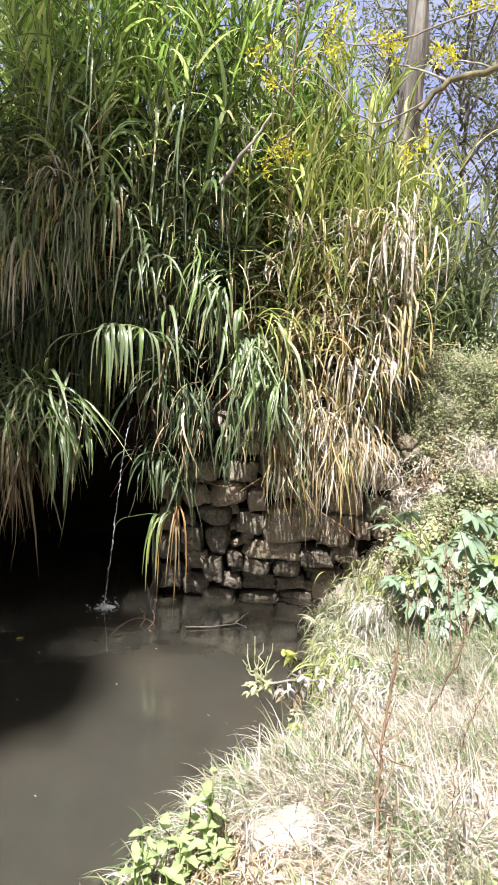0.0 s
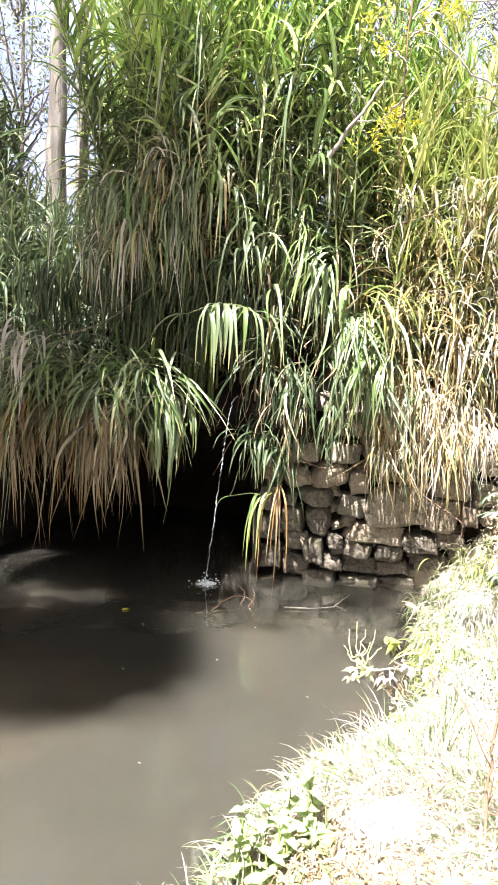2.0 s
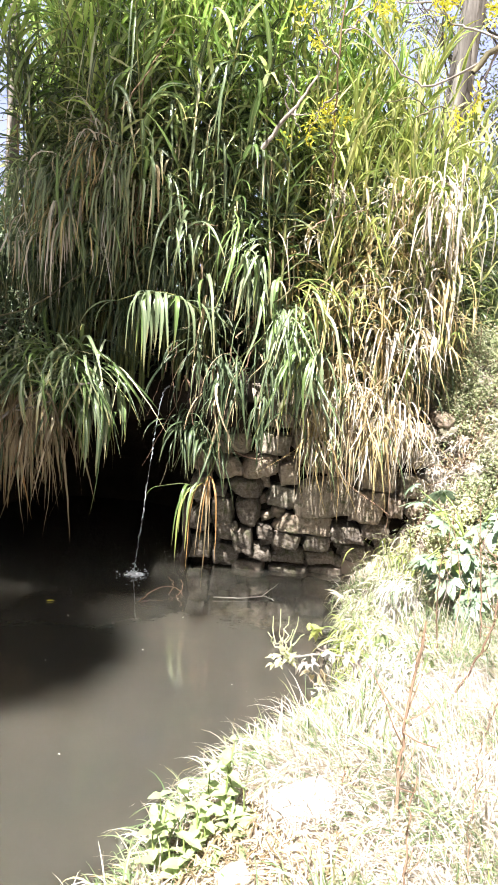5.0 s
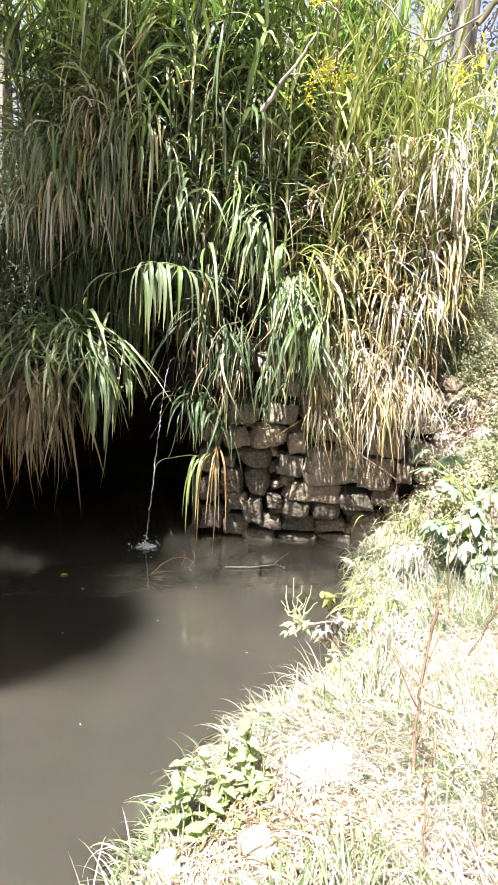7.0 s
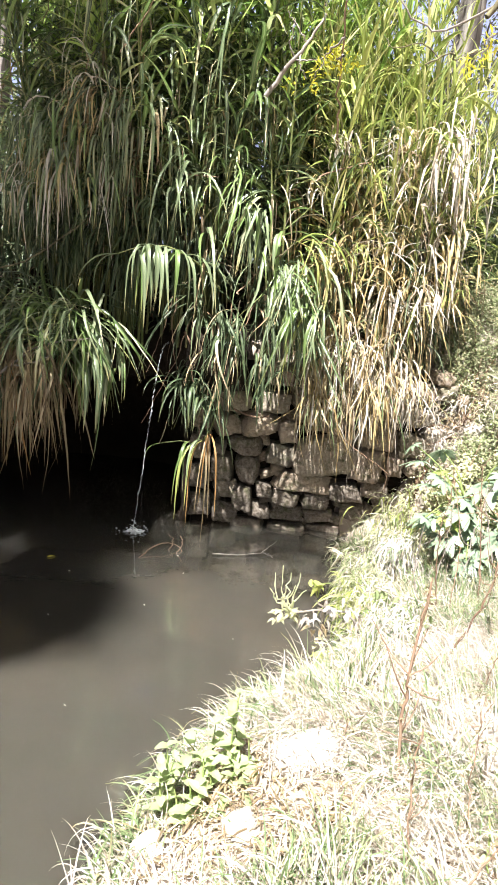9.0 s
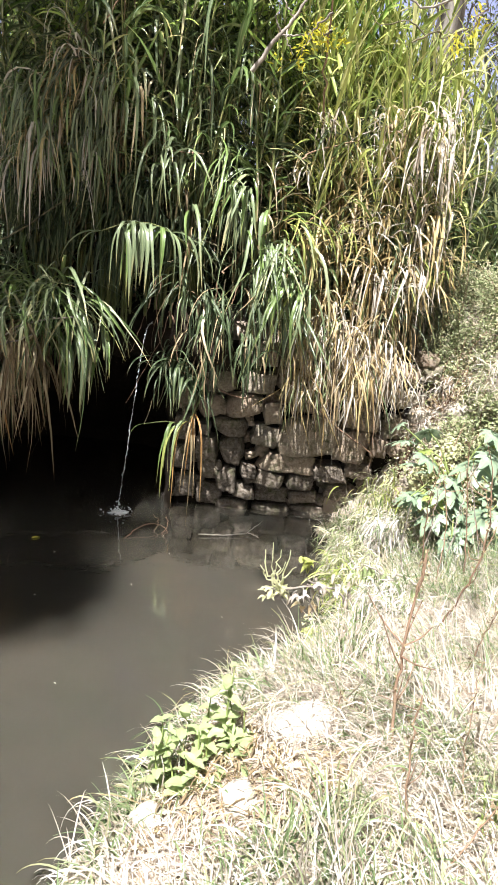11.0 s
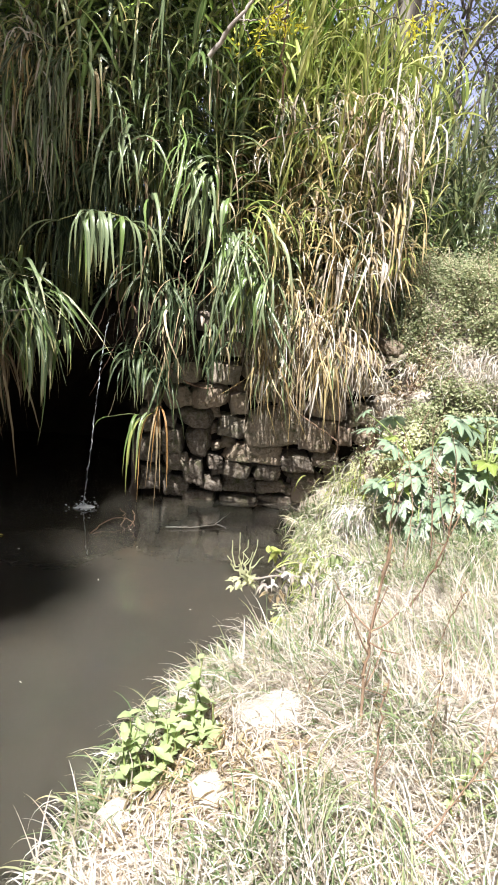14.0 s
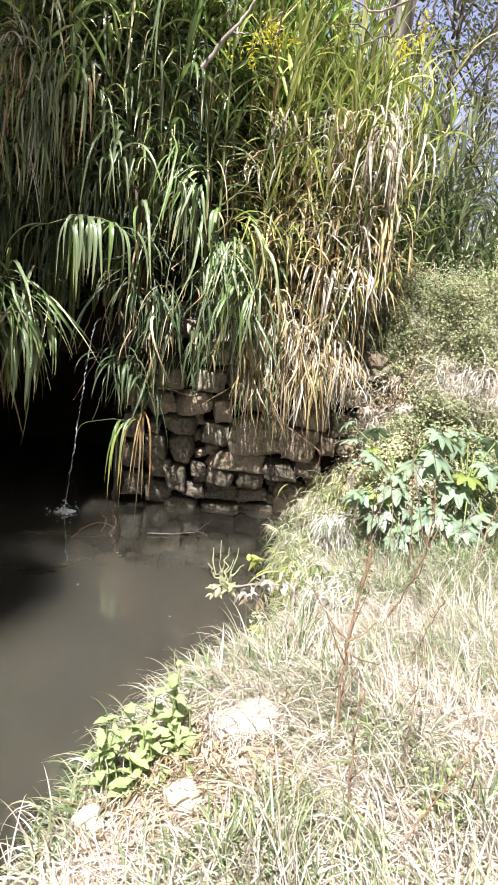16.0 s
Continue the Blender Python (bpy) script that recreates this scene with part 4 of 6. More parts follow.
twig("bare_twig", "broken dry cane lying in hanging reeds", [([(-1.95, 4.6, 1.74), (-1.6, 4.6, 1.82), (-1.4, 4.65, 1.92), (-1.13, 4.75, 2.16)], 0.008)], M_MOSSY, "cane")
twig("bare_branch", "grey dead branch with side twigs among the reeds", [([(0.0, 4.80, 3.03), (0.15, 4.75, 3.23), (0.24, 4.74, 3.34), (0.34, 4.75, 3.52)], 0.016), ([(0.17, 4.75, 3.25), (0.13, 4.72, 3.32), (0.15, 4.70, 3.46)], 0.007), ([(0.16, 4.75, 3.24), (0.28, 4.7, 3.23), (0.36, 4.7, 3.25)], 0.006), ([(0.24, 4.74, 3.34), (0.16, 4.7, 3.42), (0.10, 4.7, 3.50)], 0.006), ([(0.2, 4.75, 3.28), (0.2, 4.7, 3.2), (0.25, 4.7, 3.12)], 0.006)], M_GREYTWIG, "branch")


def floating_leaf(label, x, y, size, turn, mat):
    """A small fallen leaf curled on the water."""
    me = blade_mesh("floating_leaf", [(-size / 2, 0, 0.004)], [(1, 0, 0.18)], size, size * 0.42, 0.35, 6, 0.3, 0.2, 0.1)
    ob = solid("floating_leaf", me, mat, label, "leaf", group="leaves on the water")
    ob.matrix_world = Matrix.Translation((x, y, 0)) @ Matrix.Rotation(turn, 4, "Z")


floating_leaf("small yellow leaf floating on murky water", -1.15, 4.23, 0.05, 0.4, M_YELLOW)
r = np.random.default_rng(59)
for x, y in ((-0.45, 3.62), (-0.93, 3.42), (-0.28, 4.12), (0.06, 3.30), (-0.62, 2.62), (-0.35, 4.42), (-0.98, 4.02), (0.36, 3.85)):
    floating_leaf("tiny pale leaf scrap floating on murky water", x, y, float(r.uniform(0.014, 0.026)), float(r.uniform(0, 6)), M_STRAW)

r = np.random.default_rng(57)
for i in range(12):
    x, z, ln = r.uniform(-0.55, 0.15), r.uniform(1.25, 1.85), r.uniform(0.35, 0.75)
    p0, side = np.array((x, r.uniform(4.74, 4.92), z)), r.normal(-0.12, 0.16)
    p2 = p0 + np.array((side, r.uniform(-0.10, 0.05), -ln))
    twig("dry_stalk", "thin brown dead reed stalk hanging from the bank", [([tuple(p0), tuple(p0 * 0.6 + p2 * 0.4 + r.normal(0, 0.03, 3)), tuple(p2)], r.uniform(0.0025, 0.005))], M_TWIG if i % 2 else M_MOSSY, "stalk", "hanging stalks")

# broken canes and dead leaf stalks leaning through the reeds
r = np.random.default_rng(58)
for i in range(15):
    x, z = r.uniform(-1.9, 1.2), r.uniform(1.75, 3.4)
    a, ln = r.choice([-1, 1]) * r.uniform(0.3, 1.2), r.uniform(0.3, 0.8)
    p0 = np.array((x, r.uniform(4.72, 4.95), z))
    p2 = p0 + np.array((math.sin(a) * ln, r.uniform(-0.15, 0.2), math.cos(a) * ln * 0.8))
    twig("bare_twig", "broken dry cane leaning through the reeds", [([tuple(p0), tuple((p0 * 2 + p2) / 3 + r.normal(0, 0.04, 3)), tuple((p0 + p2 * 2) / 3 + r.normal(0, 0.05, 3)), tuple(p2)], r.uniform(0.003, 0.007))], M_MOSSY if i % 3 else M_TWIG, "cane", "broken canes")


# ---- bank: rocks, plants, grass ----
def bank_rock(label, x, y, size, seed, turn=0.0, sink=0.35, mat=None, boxy=0.35):
    me = rock_mesh("rock", size, seed, 6, boxy, 0.13)
    ob = solid("rock", me, mat or M_ROCK, label, "rock", group="rocks on the bank")
    ob.matrix_world = Matrix.Translation((x, y, float(height(x, y)) + size[2] * (0.5 - sink))) @ Euler((0.1, -0.08, turn)).to_matrix().to_4x4()
    return ob


bank_rock("pale sunlit boulder half sunk in dry grass", 0.31, 2.03, (0.23, 0.18, 0.13), 3, 0.2, 0.46, boxy=0.3)
bank_rock("pale flat stone lying in dry grass", 0.12, 1.76, (0.10, 0.14, 0.07), 5, 0.5, 0.72, boxy=0.6)
bank_rock("pale pointed stone at the water's edge", -0.14, 1.80, (0.11, 0.10, 0.11), 6, 0.9, 0.68, boxy=0.6)
bank_rock("pale stone at the water's edge below a wall", 1.0, 4.42, (0.22, 0.2, 0.15), 9, 0.3)
bank_rock("pale stone at the water's edge below a wall", 0.93, 3.86, (0.26, 0.18, 0.14), 10, 0.9)
bank_rock("grey stone half in the water", 0.86, 4.72, (0.25, 0.2, 0.14), 12, 0.1, mat=M_STONE)
bank_rock("pinkish stone in undergrowth", 1.50, 5.00, (0.22, 0.2, 0.2), 14, 0.1)
bank_rock("pinkish stone in undergrowth", 1.66, 4.86, (0.18, 0.16, 0.14), 15, 0.4)
bank_rock("pale stone in undergrowth", 1.42, 4.72, (0.18, 0.16, 0.13), 16, 0.4)


def ovate_leaf(seed, length=1.0, width=0.82, tooth=0.045):
    """A broad toothed leaf with a folded blade, drooping to its tip, of unit length along +y."""
    rows, cols = 9, 7
    V, UV = [], []
    r = np.random.default_rng(seed)
    bend = r.uniform(0.25, 0.5)
    for i in range(rows):
        t = i / (rows - 1)
        w = width * 0.5 * (math.sin(math.pi * min(1, t ** 0.72)) ** 0.85 if 0 < t < 1 else 0.02)
        w += tooth * (i % 2) * (0 < t < 1)
        for j in range(cols):
            s = j / (cols - 1) * 2 - 1
            V.append((s * w, t * length - abs(s) * 0.05, 0.16 * abs(s) * w * 2 - bend * t * t * length + 0.03 * math.sin(t * 18) * abs(s) * (1 - t)))
            UV.append((j / (cols - 1), t))
    F = [(i * cols + j, i * cols + j + 1, (i + 1) * cols + j + 1, (i + 1) * cols + j) for i in range(rows - 1) for j in range(cols - 1)]
    me = quad_mesh("leaf", V, F, UV)
    return me


BROAD = [ovate_leaf(s) for s in range(4)]


def broad_plant(name, label, stems, leaf_size, mat, category, seed, group=""):
    """A leafy herb: upright stems with pairs of broad leaves, each leaf a part."""
    r = np.random.default_rng(seed)
    base = np.array(stems[0][0], float)
    top = thing(name, label, category, group, at=tuple(base))
    for foot, tip in stems:
        foot, tip = np.array(foot, float), np.array(tip, float)
        mid = (foot + tip) / 2 + r.normal(0, 0.012, 3)
        path = curve_through([foot, mid, tip], 10)
        stem = part("stem", tube_mesh("stem", path - base, np.linspace(0.0045, 0.002, 10), 5), M_NETTLE_STEM, top)
        pairs = max(3, int(np.linalg.norm(tip - foot) / 0.046))
        a0 = r.uniform(0, 6.28)
        for k in range(pairs):
            f = 0.25 + 0.75 * k / (pairs - 1)
            p = path[min(9, int(f * 9))] - base
            s = leaf_size * (1.0 - 0.30 * f) * r.uniform(0.55, 1.25)
            for side in (0, math.pi):
                a = a0 + k * 1.57 + side + r.normal(0, 0.25)
                tilt = radians(r.normal(10, 15) + 25 * (f > 0.95))
                m = Matrix.Translation(p) @ Matrix.Rotation(a, 4, "Z") @ Matrix.Rotation(tilt, 4, "X") @ Matrix.Rotation(r.normal(0, 0.22), 4, "Y") @ Matrix.Diagonal((s * r.uniform(0.68, 0.95), s, s, 1))
                part("leaf", BROAD[int(r.integers(4))], mat, stem, at=m)
    return top


M_NETTLE_STEM = bark_material("green_stem", (0.12, 0.18, 0.05), (0.22, 0.28, 0.09), (0.34, 0.36, 0.15), 20.0, rough=0.5)
r = np.random.default_rng(61)
stems = []
for tip in [(0.05, 2.07, 0.50), (0.03, 2.06, 0.44), (-0.14, 1.99, 0.31), (-0.18, 1.97, 0.27), (-0.02, 2.05, 0.40), (0.09, 2.03, 0.37), (-0.17, 2.03, 0.29), (-0.10, 2.05, 0.32), (-0.02, 1.98, 0.27), (0.06, 1.97, 0.27), (-0.14, 1.95, 0.22), (-0.06, 1.93, 0.22), (0.02, 1.9, 0.22), (0.09, 1.95, 0.24), (-0.11, 1.98, 0.26), (0.04, 2.0, 0.33), (-0.05, 2.0, 0.31), (0.0, 1.87, 0.19), (-0.09, 1.88, 0.18)]:
    tip = (tip[0] + 0.035, tip[1], tip[2] - (0.045 if tip[2] > 0.3 else 0.015))
    fx, fy = tip[0] + r.normal(0.01, 0.025), tip[1] + r.normal(0.0, 0.02)
    stems.append(((fx, fy, float(height(fx, fy)) - 0.01), tip))
broad_plant("leafy_herb", "bright green leafy herb growing at the water's edge", stems, 0.064, M_NETTLE, "plant", 62)

stems = []
for tip in [(0.78, 1.60, 0.50), (0.74, 1.62, 0.44), (0.82, 1.64, 0.42), (0.80, 1.56, 0.38), (0.86, 1.58, 0.46), (0.72, 1.55, 0.36)]:
    fx, fy = tip[0] + r.normal(0.0, 0.03), tip[1] + r.normal(0.0, 0.03)
    stems.append(((fx, fy, float(height(fx, fy)) - 0.01), tip))
broad_plant("leafy_herb", "small yellowish herb growing in dry grass", stems, 0.030, M_PALEGREEN, "plant", 64)

# plant leaning out over the water
r = np.random.default_rng(63)
M_WILTED = leaf_material("wilted_leaf", [(0.0, (0.20, 0.15, 0.14)), (0.5, (0.32, 0.265, 0.25)), (1.0, (0.46, 0.41, 0.39))], rough=0.6, through_light=0.3, tip_amount=0.1)
wp = thing("water_plant", "half-withered plant leaning out over the water", "plant", at=(0.62, 2.92, 0.12))
limbs = [([(0.66, 2.95, 0.12), (0.60, 2.92, 0.32), (0.50, 2.9, 0.39), (0.30, 2.9, 0.36)], 0.007), ([(0.50, 2.9, 0.39), (0.42, 2.89, 0.42), (0.40, 2.88, 0.50)], 0.005), ([(0.62, 2.92, 0.10), (0.52, 2.90, 0.12), (0.46, 2.9, 0.25), (0.40, 2.9, 0.38)], 0.006)]
for pts, thick in limbs:
    part("stem", tube_mesh("stem", wiggle(curve_through(pts, 14), 0.003, 1) - np.array((0.62, 2.92, 0.12)), np.linspace(thick, thick * 0.5, 14), 6), M_GREYTWIG, wp)
for tip in [(0.22, 2.91, 0.54), (0.27, 2.88, 0.49), (0.33, 2.9, 0.55), (0.25, 2.9, 0.58), (0.20, 2.9, 0.47), (0.31, 2.88, 0.50), (0.29, 2.92, 0.54), (0.36, 2.88, 0.48)]:
    pts = curve_through([(0.30, 2.9, 0.36), ((0.30 + tip[0]) / 2 - 0.015, 2.9, 0.42), tip], 10) - np.array((0.62, 2.92, 0.12))
    part("flower_spike", tube_mesh("flower_spike", wiggle(pts, 0.006, int(tip[0] * 100)), np.linspace(0.0045, 0.0015, 10) * (1 + 0.5 * (np.arange(10) % 2)), 7), M_PALEGREEN, wp, "pale green flower spike")
for p, n_leaf, s, mat in [((0.40, 2.88, 0.50), 18, 0.055, M_LIME), ((0.30, 2.9, 0.36), 20, 0.048, M_PALEGREEN), ((0.47, 2.9, 0.38), 10, 0.045, M_PALE), ((0.56, 2.91, 0.38), 9, 0.045, M_PALE), ((0.50, 2.90, 0.12), 10, 0.055, M_LIME), ((0.26, 2.9, 0.33), 8, 0.04, M_PALEGREEN), ((0.43, 2.9, 0.30), 6, 0.06, M_DRY), ((0.38, 2.9, 0.35), 6, 0.04, M_PALE), ((0.44, 2.9, 0.22), 5, 0.05, M_PALEGREEN), ((0.36, 2.9, 0.36), 7, 0.058, M_WILTED), ((0.46, 2.9, 0.38), 6, 0.058, M_WILTED), ((0.55, 2.91, 0.38), 8, 0.058, M_WILTED), ((0.62, 2.94, 0.36), 8, 0.058, M_WILTED), ((0.45, 2.88, 0.17), 12, 0.055, M_LIME), ((0.24, 2.9, 0.36), 7, 0.05, M_PALEGREEN)]:
    for k in range(n_leaf):
        m = Matrix.Translation(np.array(p) - np.array((0.62, 2.92, 0.12)) + r.normal(0, 0.026 if mat is M_WILTED else 0.014, 3)) @ Matrix.Rotation(r.uniform(0, 6.28), 4, "Z") @ Matrix.Rotation(radians(r.uniform(-105, 5) if mat is M_WILTED else r.uniform(-70, 20) if mat in (M_PALE, M_DRY) else r.uniform(-20, 50)), 4, "X") @ Matrix.Diagonal((s * (0.32 if mat is M_WILTED else 0.5), s * 0.8, s * 0.8, 1))
        key = mat.name
        data = bpy.data.meshes.get("leaf_" + key)
        if data is None:
            data = ovate_leaf(9)
            data.name = "leaf_" + key
        part("leaf", data, mat, wp, at=m)


def dock_stem(label, pts, thick, side, seed, mat=None):
    """A dead brown stalk with short side twigs and seed husks."""
    r = np.random.default_rng(seed)
    path = wiggle(curve_through(pts, 22), 0.003, seed)
    top = thing("dead_stalk", label, "dead stalk", "dead stalks on the bank", at=tuple(path[0]))
    stem = part("stem", tube_mesh("stem", path - path[0], np.linspace(thick, thick * 0.5, 22) * 0.6, 6), mat or M_TWIG, top)
    for k in range(side):
        i = int(r.integers(6, 21))
        d = norm(np.array([r.normal(0, 1), r.normal(0, 0.6), abs(r.normal(1.0, 0.5))]))
        ln = r.uniform(0.05, 0.20)
        p = curve_through([path[i], path[i] + d * ln * 0.5 + r.normal(0, 0.01, 3), path[i] + d * ln + np.array([0, 0, 0.02])], 7) - path[0]
        part("side_twig", tube_mesh("side_twig", p, np.linspace(thick * 0.3, thick * 0.15, 7), 5), mat or M_TWIG, stem)
    m = side * 12
    i = r.integers(8, 22, m)
    p = path[i] - path[0] + r.normal(0, 0.008, (m, 3))
    part("seed_head", leaflet_mesh("seed_head", p, r.normal(0, 1, (m, 3)), r.normal(0, 1, (m, 3)), r.uniform(0.008, 0.02, m), r.uniform(0.005, 0.01, m)), M_DRY, top, kind="stuff")


dock_stem("reddish brown dead stalk standing in dry grass", [(0.579, 1.95, 0.22), (0.589, 1.95, 0.269), (0.582, 1.95, 0.506), (0.581, 1.95, 0.62), (0.601, 1.95, 0.823), (0.612, 1.95, 0.931)], 0.010, 8, 1)
dock_stem("brown dead stalk standing in dry grass", [(0.523, 1.55, 0.24), (0.523, 1.55, 0.353), (0.51, 1.55, 0.516), (0.51, 1.55, 0.626), (0.516, 1.55, 0.719)], 0.006, 3, 2)
dock_stem("brown dead stalk standing in dry grass", [(0.734, 1.7, 0.24), (0.734, 1.7, 0.24), (0.718, 1.7, 0.422), (0.716, 1.7, 0.579), (0.72, 1.7, 0.731)], 0.004, 3, 3)
dock_stem("brown branching dead stalk on the bank", [(0.96, 2.75, 0.25), (1.04, 2.75, 0.42), (1.11, 2.75, 0.60), (1.13, 2.75, 0.78), (1.11, 2.75, 0.95)], 0.009, 9, 4)
dock_stem("brown dead stalk on the bank", [(0.98, 2.4, 0.25), (1.02, 2.4, 0.42), (1.08, 2.4, 0.58)], 0.005, 3, 5)
dock_stem("thick brown dead stalk leaning over dry grass", [(0.56, 1.45, 0.24), (0.64, 1.45, 0.38), (0.74, 1.46, 0.56), (0.80, 1.48, 0.66)], 0.0045, 4, 6)
dock_stem("brown dead stalk beside broad leaves", [(1.29, 3.3, 0.25), (1.25, 3.3, 0.65), (1.20, 3.3, 1.02)], 0.007, 6, 7)
dock_stem("brown dead stalk beside broad leaves", [(1.05, 3.2, 0.22), (1.01, 3.2, 0.62), (1.04, 3.2, 0.93)], 0.006, 6, 8)
dock_stem("pale dead stalk beside broad leaves", [(1.12, 3.25, 0.22), (1.15, 3.3, 0.6), (1.08, 3.35, 0.98)], 0.005, 4, 9)
dock_stem("brown dead stalk beside broad leaves", [(1.60, 3.2, 0.3), (1.66, 3.3, 0.55), (1.80, 3.4, 0.85)], 0.008, 5, 10)
dock_stem("brown dead stalk at the grassy edge", [(0.44, 2.12, 0.2), (0.45, 2.12, 0.36)], 0.006, 2, 11)


for i, pts in enumerate([[(1.22, 3.45, 0.25), (1.28, 3.5, 0.55), (1.34, 3.55, 0.86)], [(1.40, 3.35, 0.25), (1.36, 3.4, 0.5), (1.30, 3.45, 0.80)], [(1.10, 3.5, 0.22), (1.14, 3.5, 0.5), (1.16, 3.5, 0.78)],
                          [(1.52, 3.4, 0.25), (1.62, 3.5, 0.5), (1.76, 3.55, 0.72)], [(1.75, 3.3, 0.25), (1.70, 3.4, 0.5), (1.62, 3.45, 0.7)], [(1.0, 3.35, 0.2), (0.97, 3.4, 0.42), (0.99, 3.4, 0.66)]]):
    dock_stem("bleached dead stalk in front of broad leaves", pts, 0.007, 3, 20 + i, M_GREYTWIG)


def castor_leaf(seed, lobes=9):
    """A palmate leaf of unit radius: pointed lobes round the stalk's end, each folded along its rib."""
    r = np.random.default_rng(seed)
    V, F, UV = [(0, 0, 0)], [], [(0.5, 0)]
    span = radians(335)
    for k in range(lobes):
        a = -span / 2 + span * (k + 0.5) / lobes + math.pi / 2
        ln = (0.72 + 0.28 * math.cos(a - math.pi / 2)) * r.uniform(0.92, 1.08)
        ha = span / lobes / 2
        rib, left, right = [], [], []
        prof = [(0.22, 1.02), (0.58, 1.02), (0.76, 0.66), (0.90, 0.36), (1.0, 0.03)]
        i0 = len(V)
        for q, w in prof:
            rr = ln * q
            sag = -0.28 * q * q * ln
            for s in (-1, 0, 1):
                ang = a + s * ha * w * (1.0 if q < 0.6 else 0.9)
                k2 = 1.0 - 0.06 * abs(s)
                V.append((rr * k2 * math.cos(ang), rr * k2 * math.sin(ang), sag + 0.05 * abs(s) * (1 - q) + 0.04))
                UV.append(((s + 1) / 2, q))
        for j in range(len(prof) - 1):
            for c in (0, 1):
                b = i0 + j * 3 + c
                F.append((b, b + 1, b + 4, b + 3))
        F.append((0, i0, i0 + 1, i0 + 1))
        F.append((0, i0 + 1, i0 + 2, i0 + 2))
    me = bpy.data.meshes.new("leaf")
    me.from_pydata(V, [], [f if f[2] != f[3] else f[:3] for f in F])
    layer = me.uv_layers.new(name="UVMap")
    for lp in me.loops:
        layer.data[lp.index].uv = UV[lp.vertex_index]
    me.polygons.foreach_set("use_smooth", np.full(len(me.polygons), True))
    return me


PALMATE = [castor_leaf(s) for s in range(4)]
PALMATE_OLD = [castor_leaf(s + 9, 8) for s in range(3)]


def castor_plant(label, foot, leaves, seed):
    r = np.random.default_rng(seed)
    foot = np.array((foot[0], foot[1], float(height(foot[0], foot[1])) - 0.02))
    top = thing("castor_plant", label, "plant", "castor plants", at=tuple(foot))
    crown = foot + np.array([0, 0, 0.45])
    part("stem", tube_mesh("stem", curve_through([foot, (foot + crown) / 2 + r.normal(0, 0.02, 3), crown], 8) - foot, np.linspace(0.016, 0.009, 8), 7), M_NETTLE_STEM, top)
    more = [(x + r.normal(0, 0.10), y + r.normal(0, 0.08), z + r.normal(-0.04, 0.09), s * r.uniform(0.7, 1.0)) for x, y, z, s in leaves]
    more += [(x + r.normal(0, 0.13), y + r.normal(0.05, 0.08), z + r.normal(-0.06, 0.12), s * r.uniform(0.5, 0.8)) for x, y, z, s in leaves]
    more += [(x + r.normal(0, 0.15), y + r.normal(0.02, 0.08), z + r.normal(-0.05, 0.12), s * r.uniform(0.5, 0.85)) for x, y, z, s in leaves]
    for j, (x, y, z, s) in enumerate(leaves + more):
        p = np.array((x, y, z))
        start = foot + (crown - foot) * r.uniform(0.45, 1.0)
        stalk = part("leaf_stalk", tube_mesh("leaf_stalk", curve_through([start, (start + p) / 2 + np.array([0, 0, 0.06]), p], 8) - foot, np.linspace(0.006, 0.004, 8), 5), M_NETTLE_STEM, top)
        out = math.atan2(p[1] - foot[1], p[0] - foot[0]) - math.pi / 2
        m = Matrix.Translation(p - foot) @ Matrix.Rotation(out + r.normal(0, 0.6), 4, "Z") @ Matrix.Rotation(radians(r.uniform(-35, 5)), 4, "X") @ Matrix.Rotation(r.normal(0, 0.25), 4, "Y") @ Matrix.Diagonal((s * r.uniform(0.85, 1.0), s, s, 1))
        old = j >= len(leaves) and r.uniform() < 0.14
        part("leaf", PALMATE_OLD[int(r.integers(3))] if old else PALMATE[int(r.integers(4))], M_LIME if old else M_CASTOR, stalk, at=m)


castor_plant("castor plant with large blue-green lobed leaves", (1.40, 3.95), [(1.18, 3.85, 0.80, 0.15), (1.25, 4.1, 0.92, 0.15), (1.12, 3.8, 0.60, 0.14), (1.30, 3.75, 0.66, 0.19), (1.44, 3.8, 0.80, 0.20), (1.58, 3.95, 0.96, 0.17), (1.36, 3.7, 0.46, 0.18), (1.22, 3.72, 0.52, 0.16), (1.37, 3.65, 0.27, 0.16), (1.52, 3.75, 0.6, 0.18)], 71)
castor_plant("castor plant with large blue-green lobed leaves", (1.80, 3.9), [(1.66, 3.75, 0.68, 0.19), (1.86, 3.8, 0.80, 0.2), (1.90, 3.7, 0.50, 0.19), (1.74, 3.65, 0.42, 0.17), (2.05, 3.8, 0.66, 0.2), (1.98, 4.0, 0.92, 0.18), (1.72, 4.0, 0.92, 0.16), (2.1, 3.7, 0.4, 0.18), (1.6, 3.7, 0.38, 0.15)], 72)


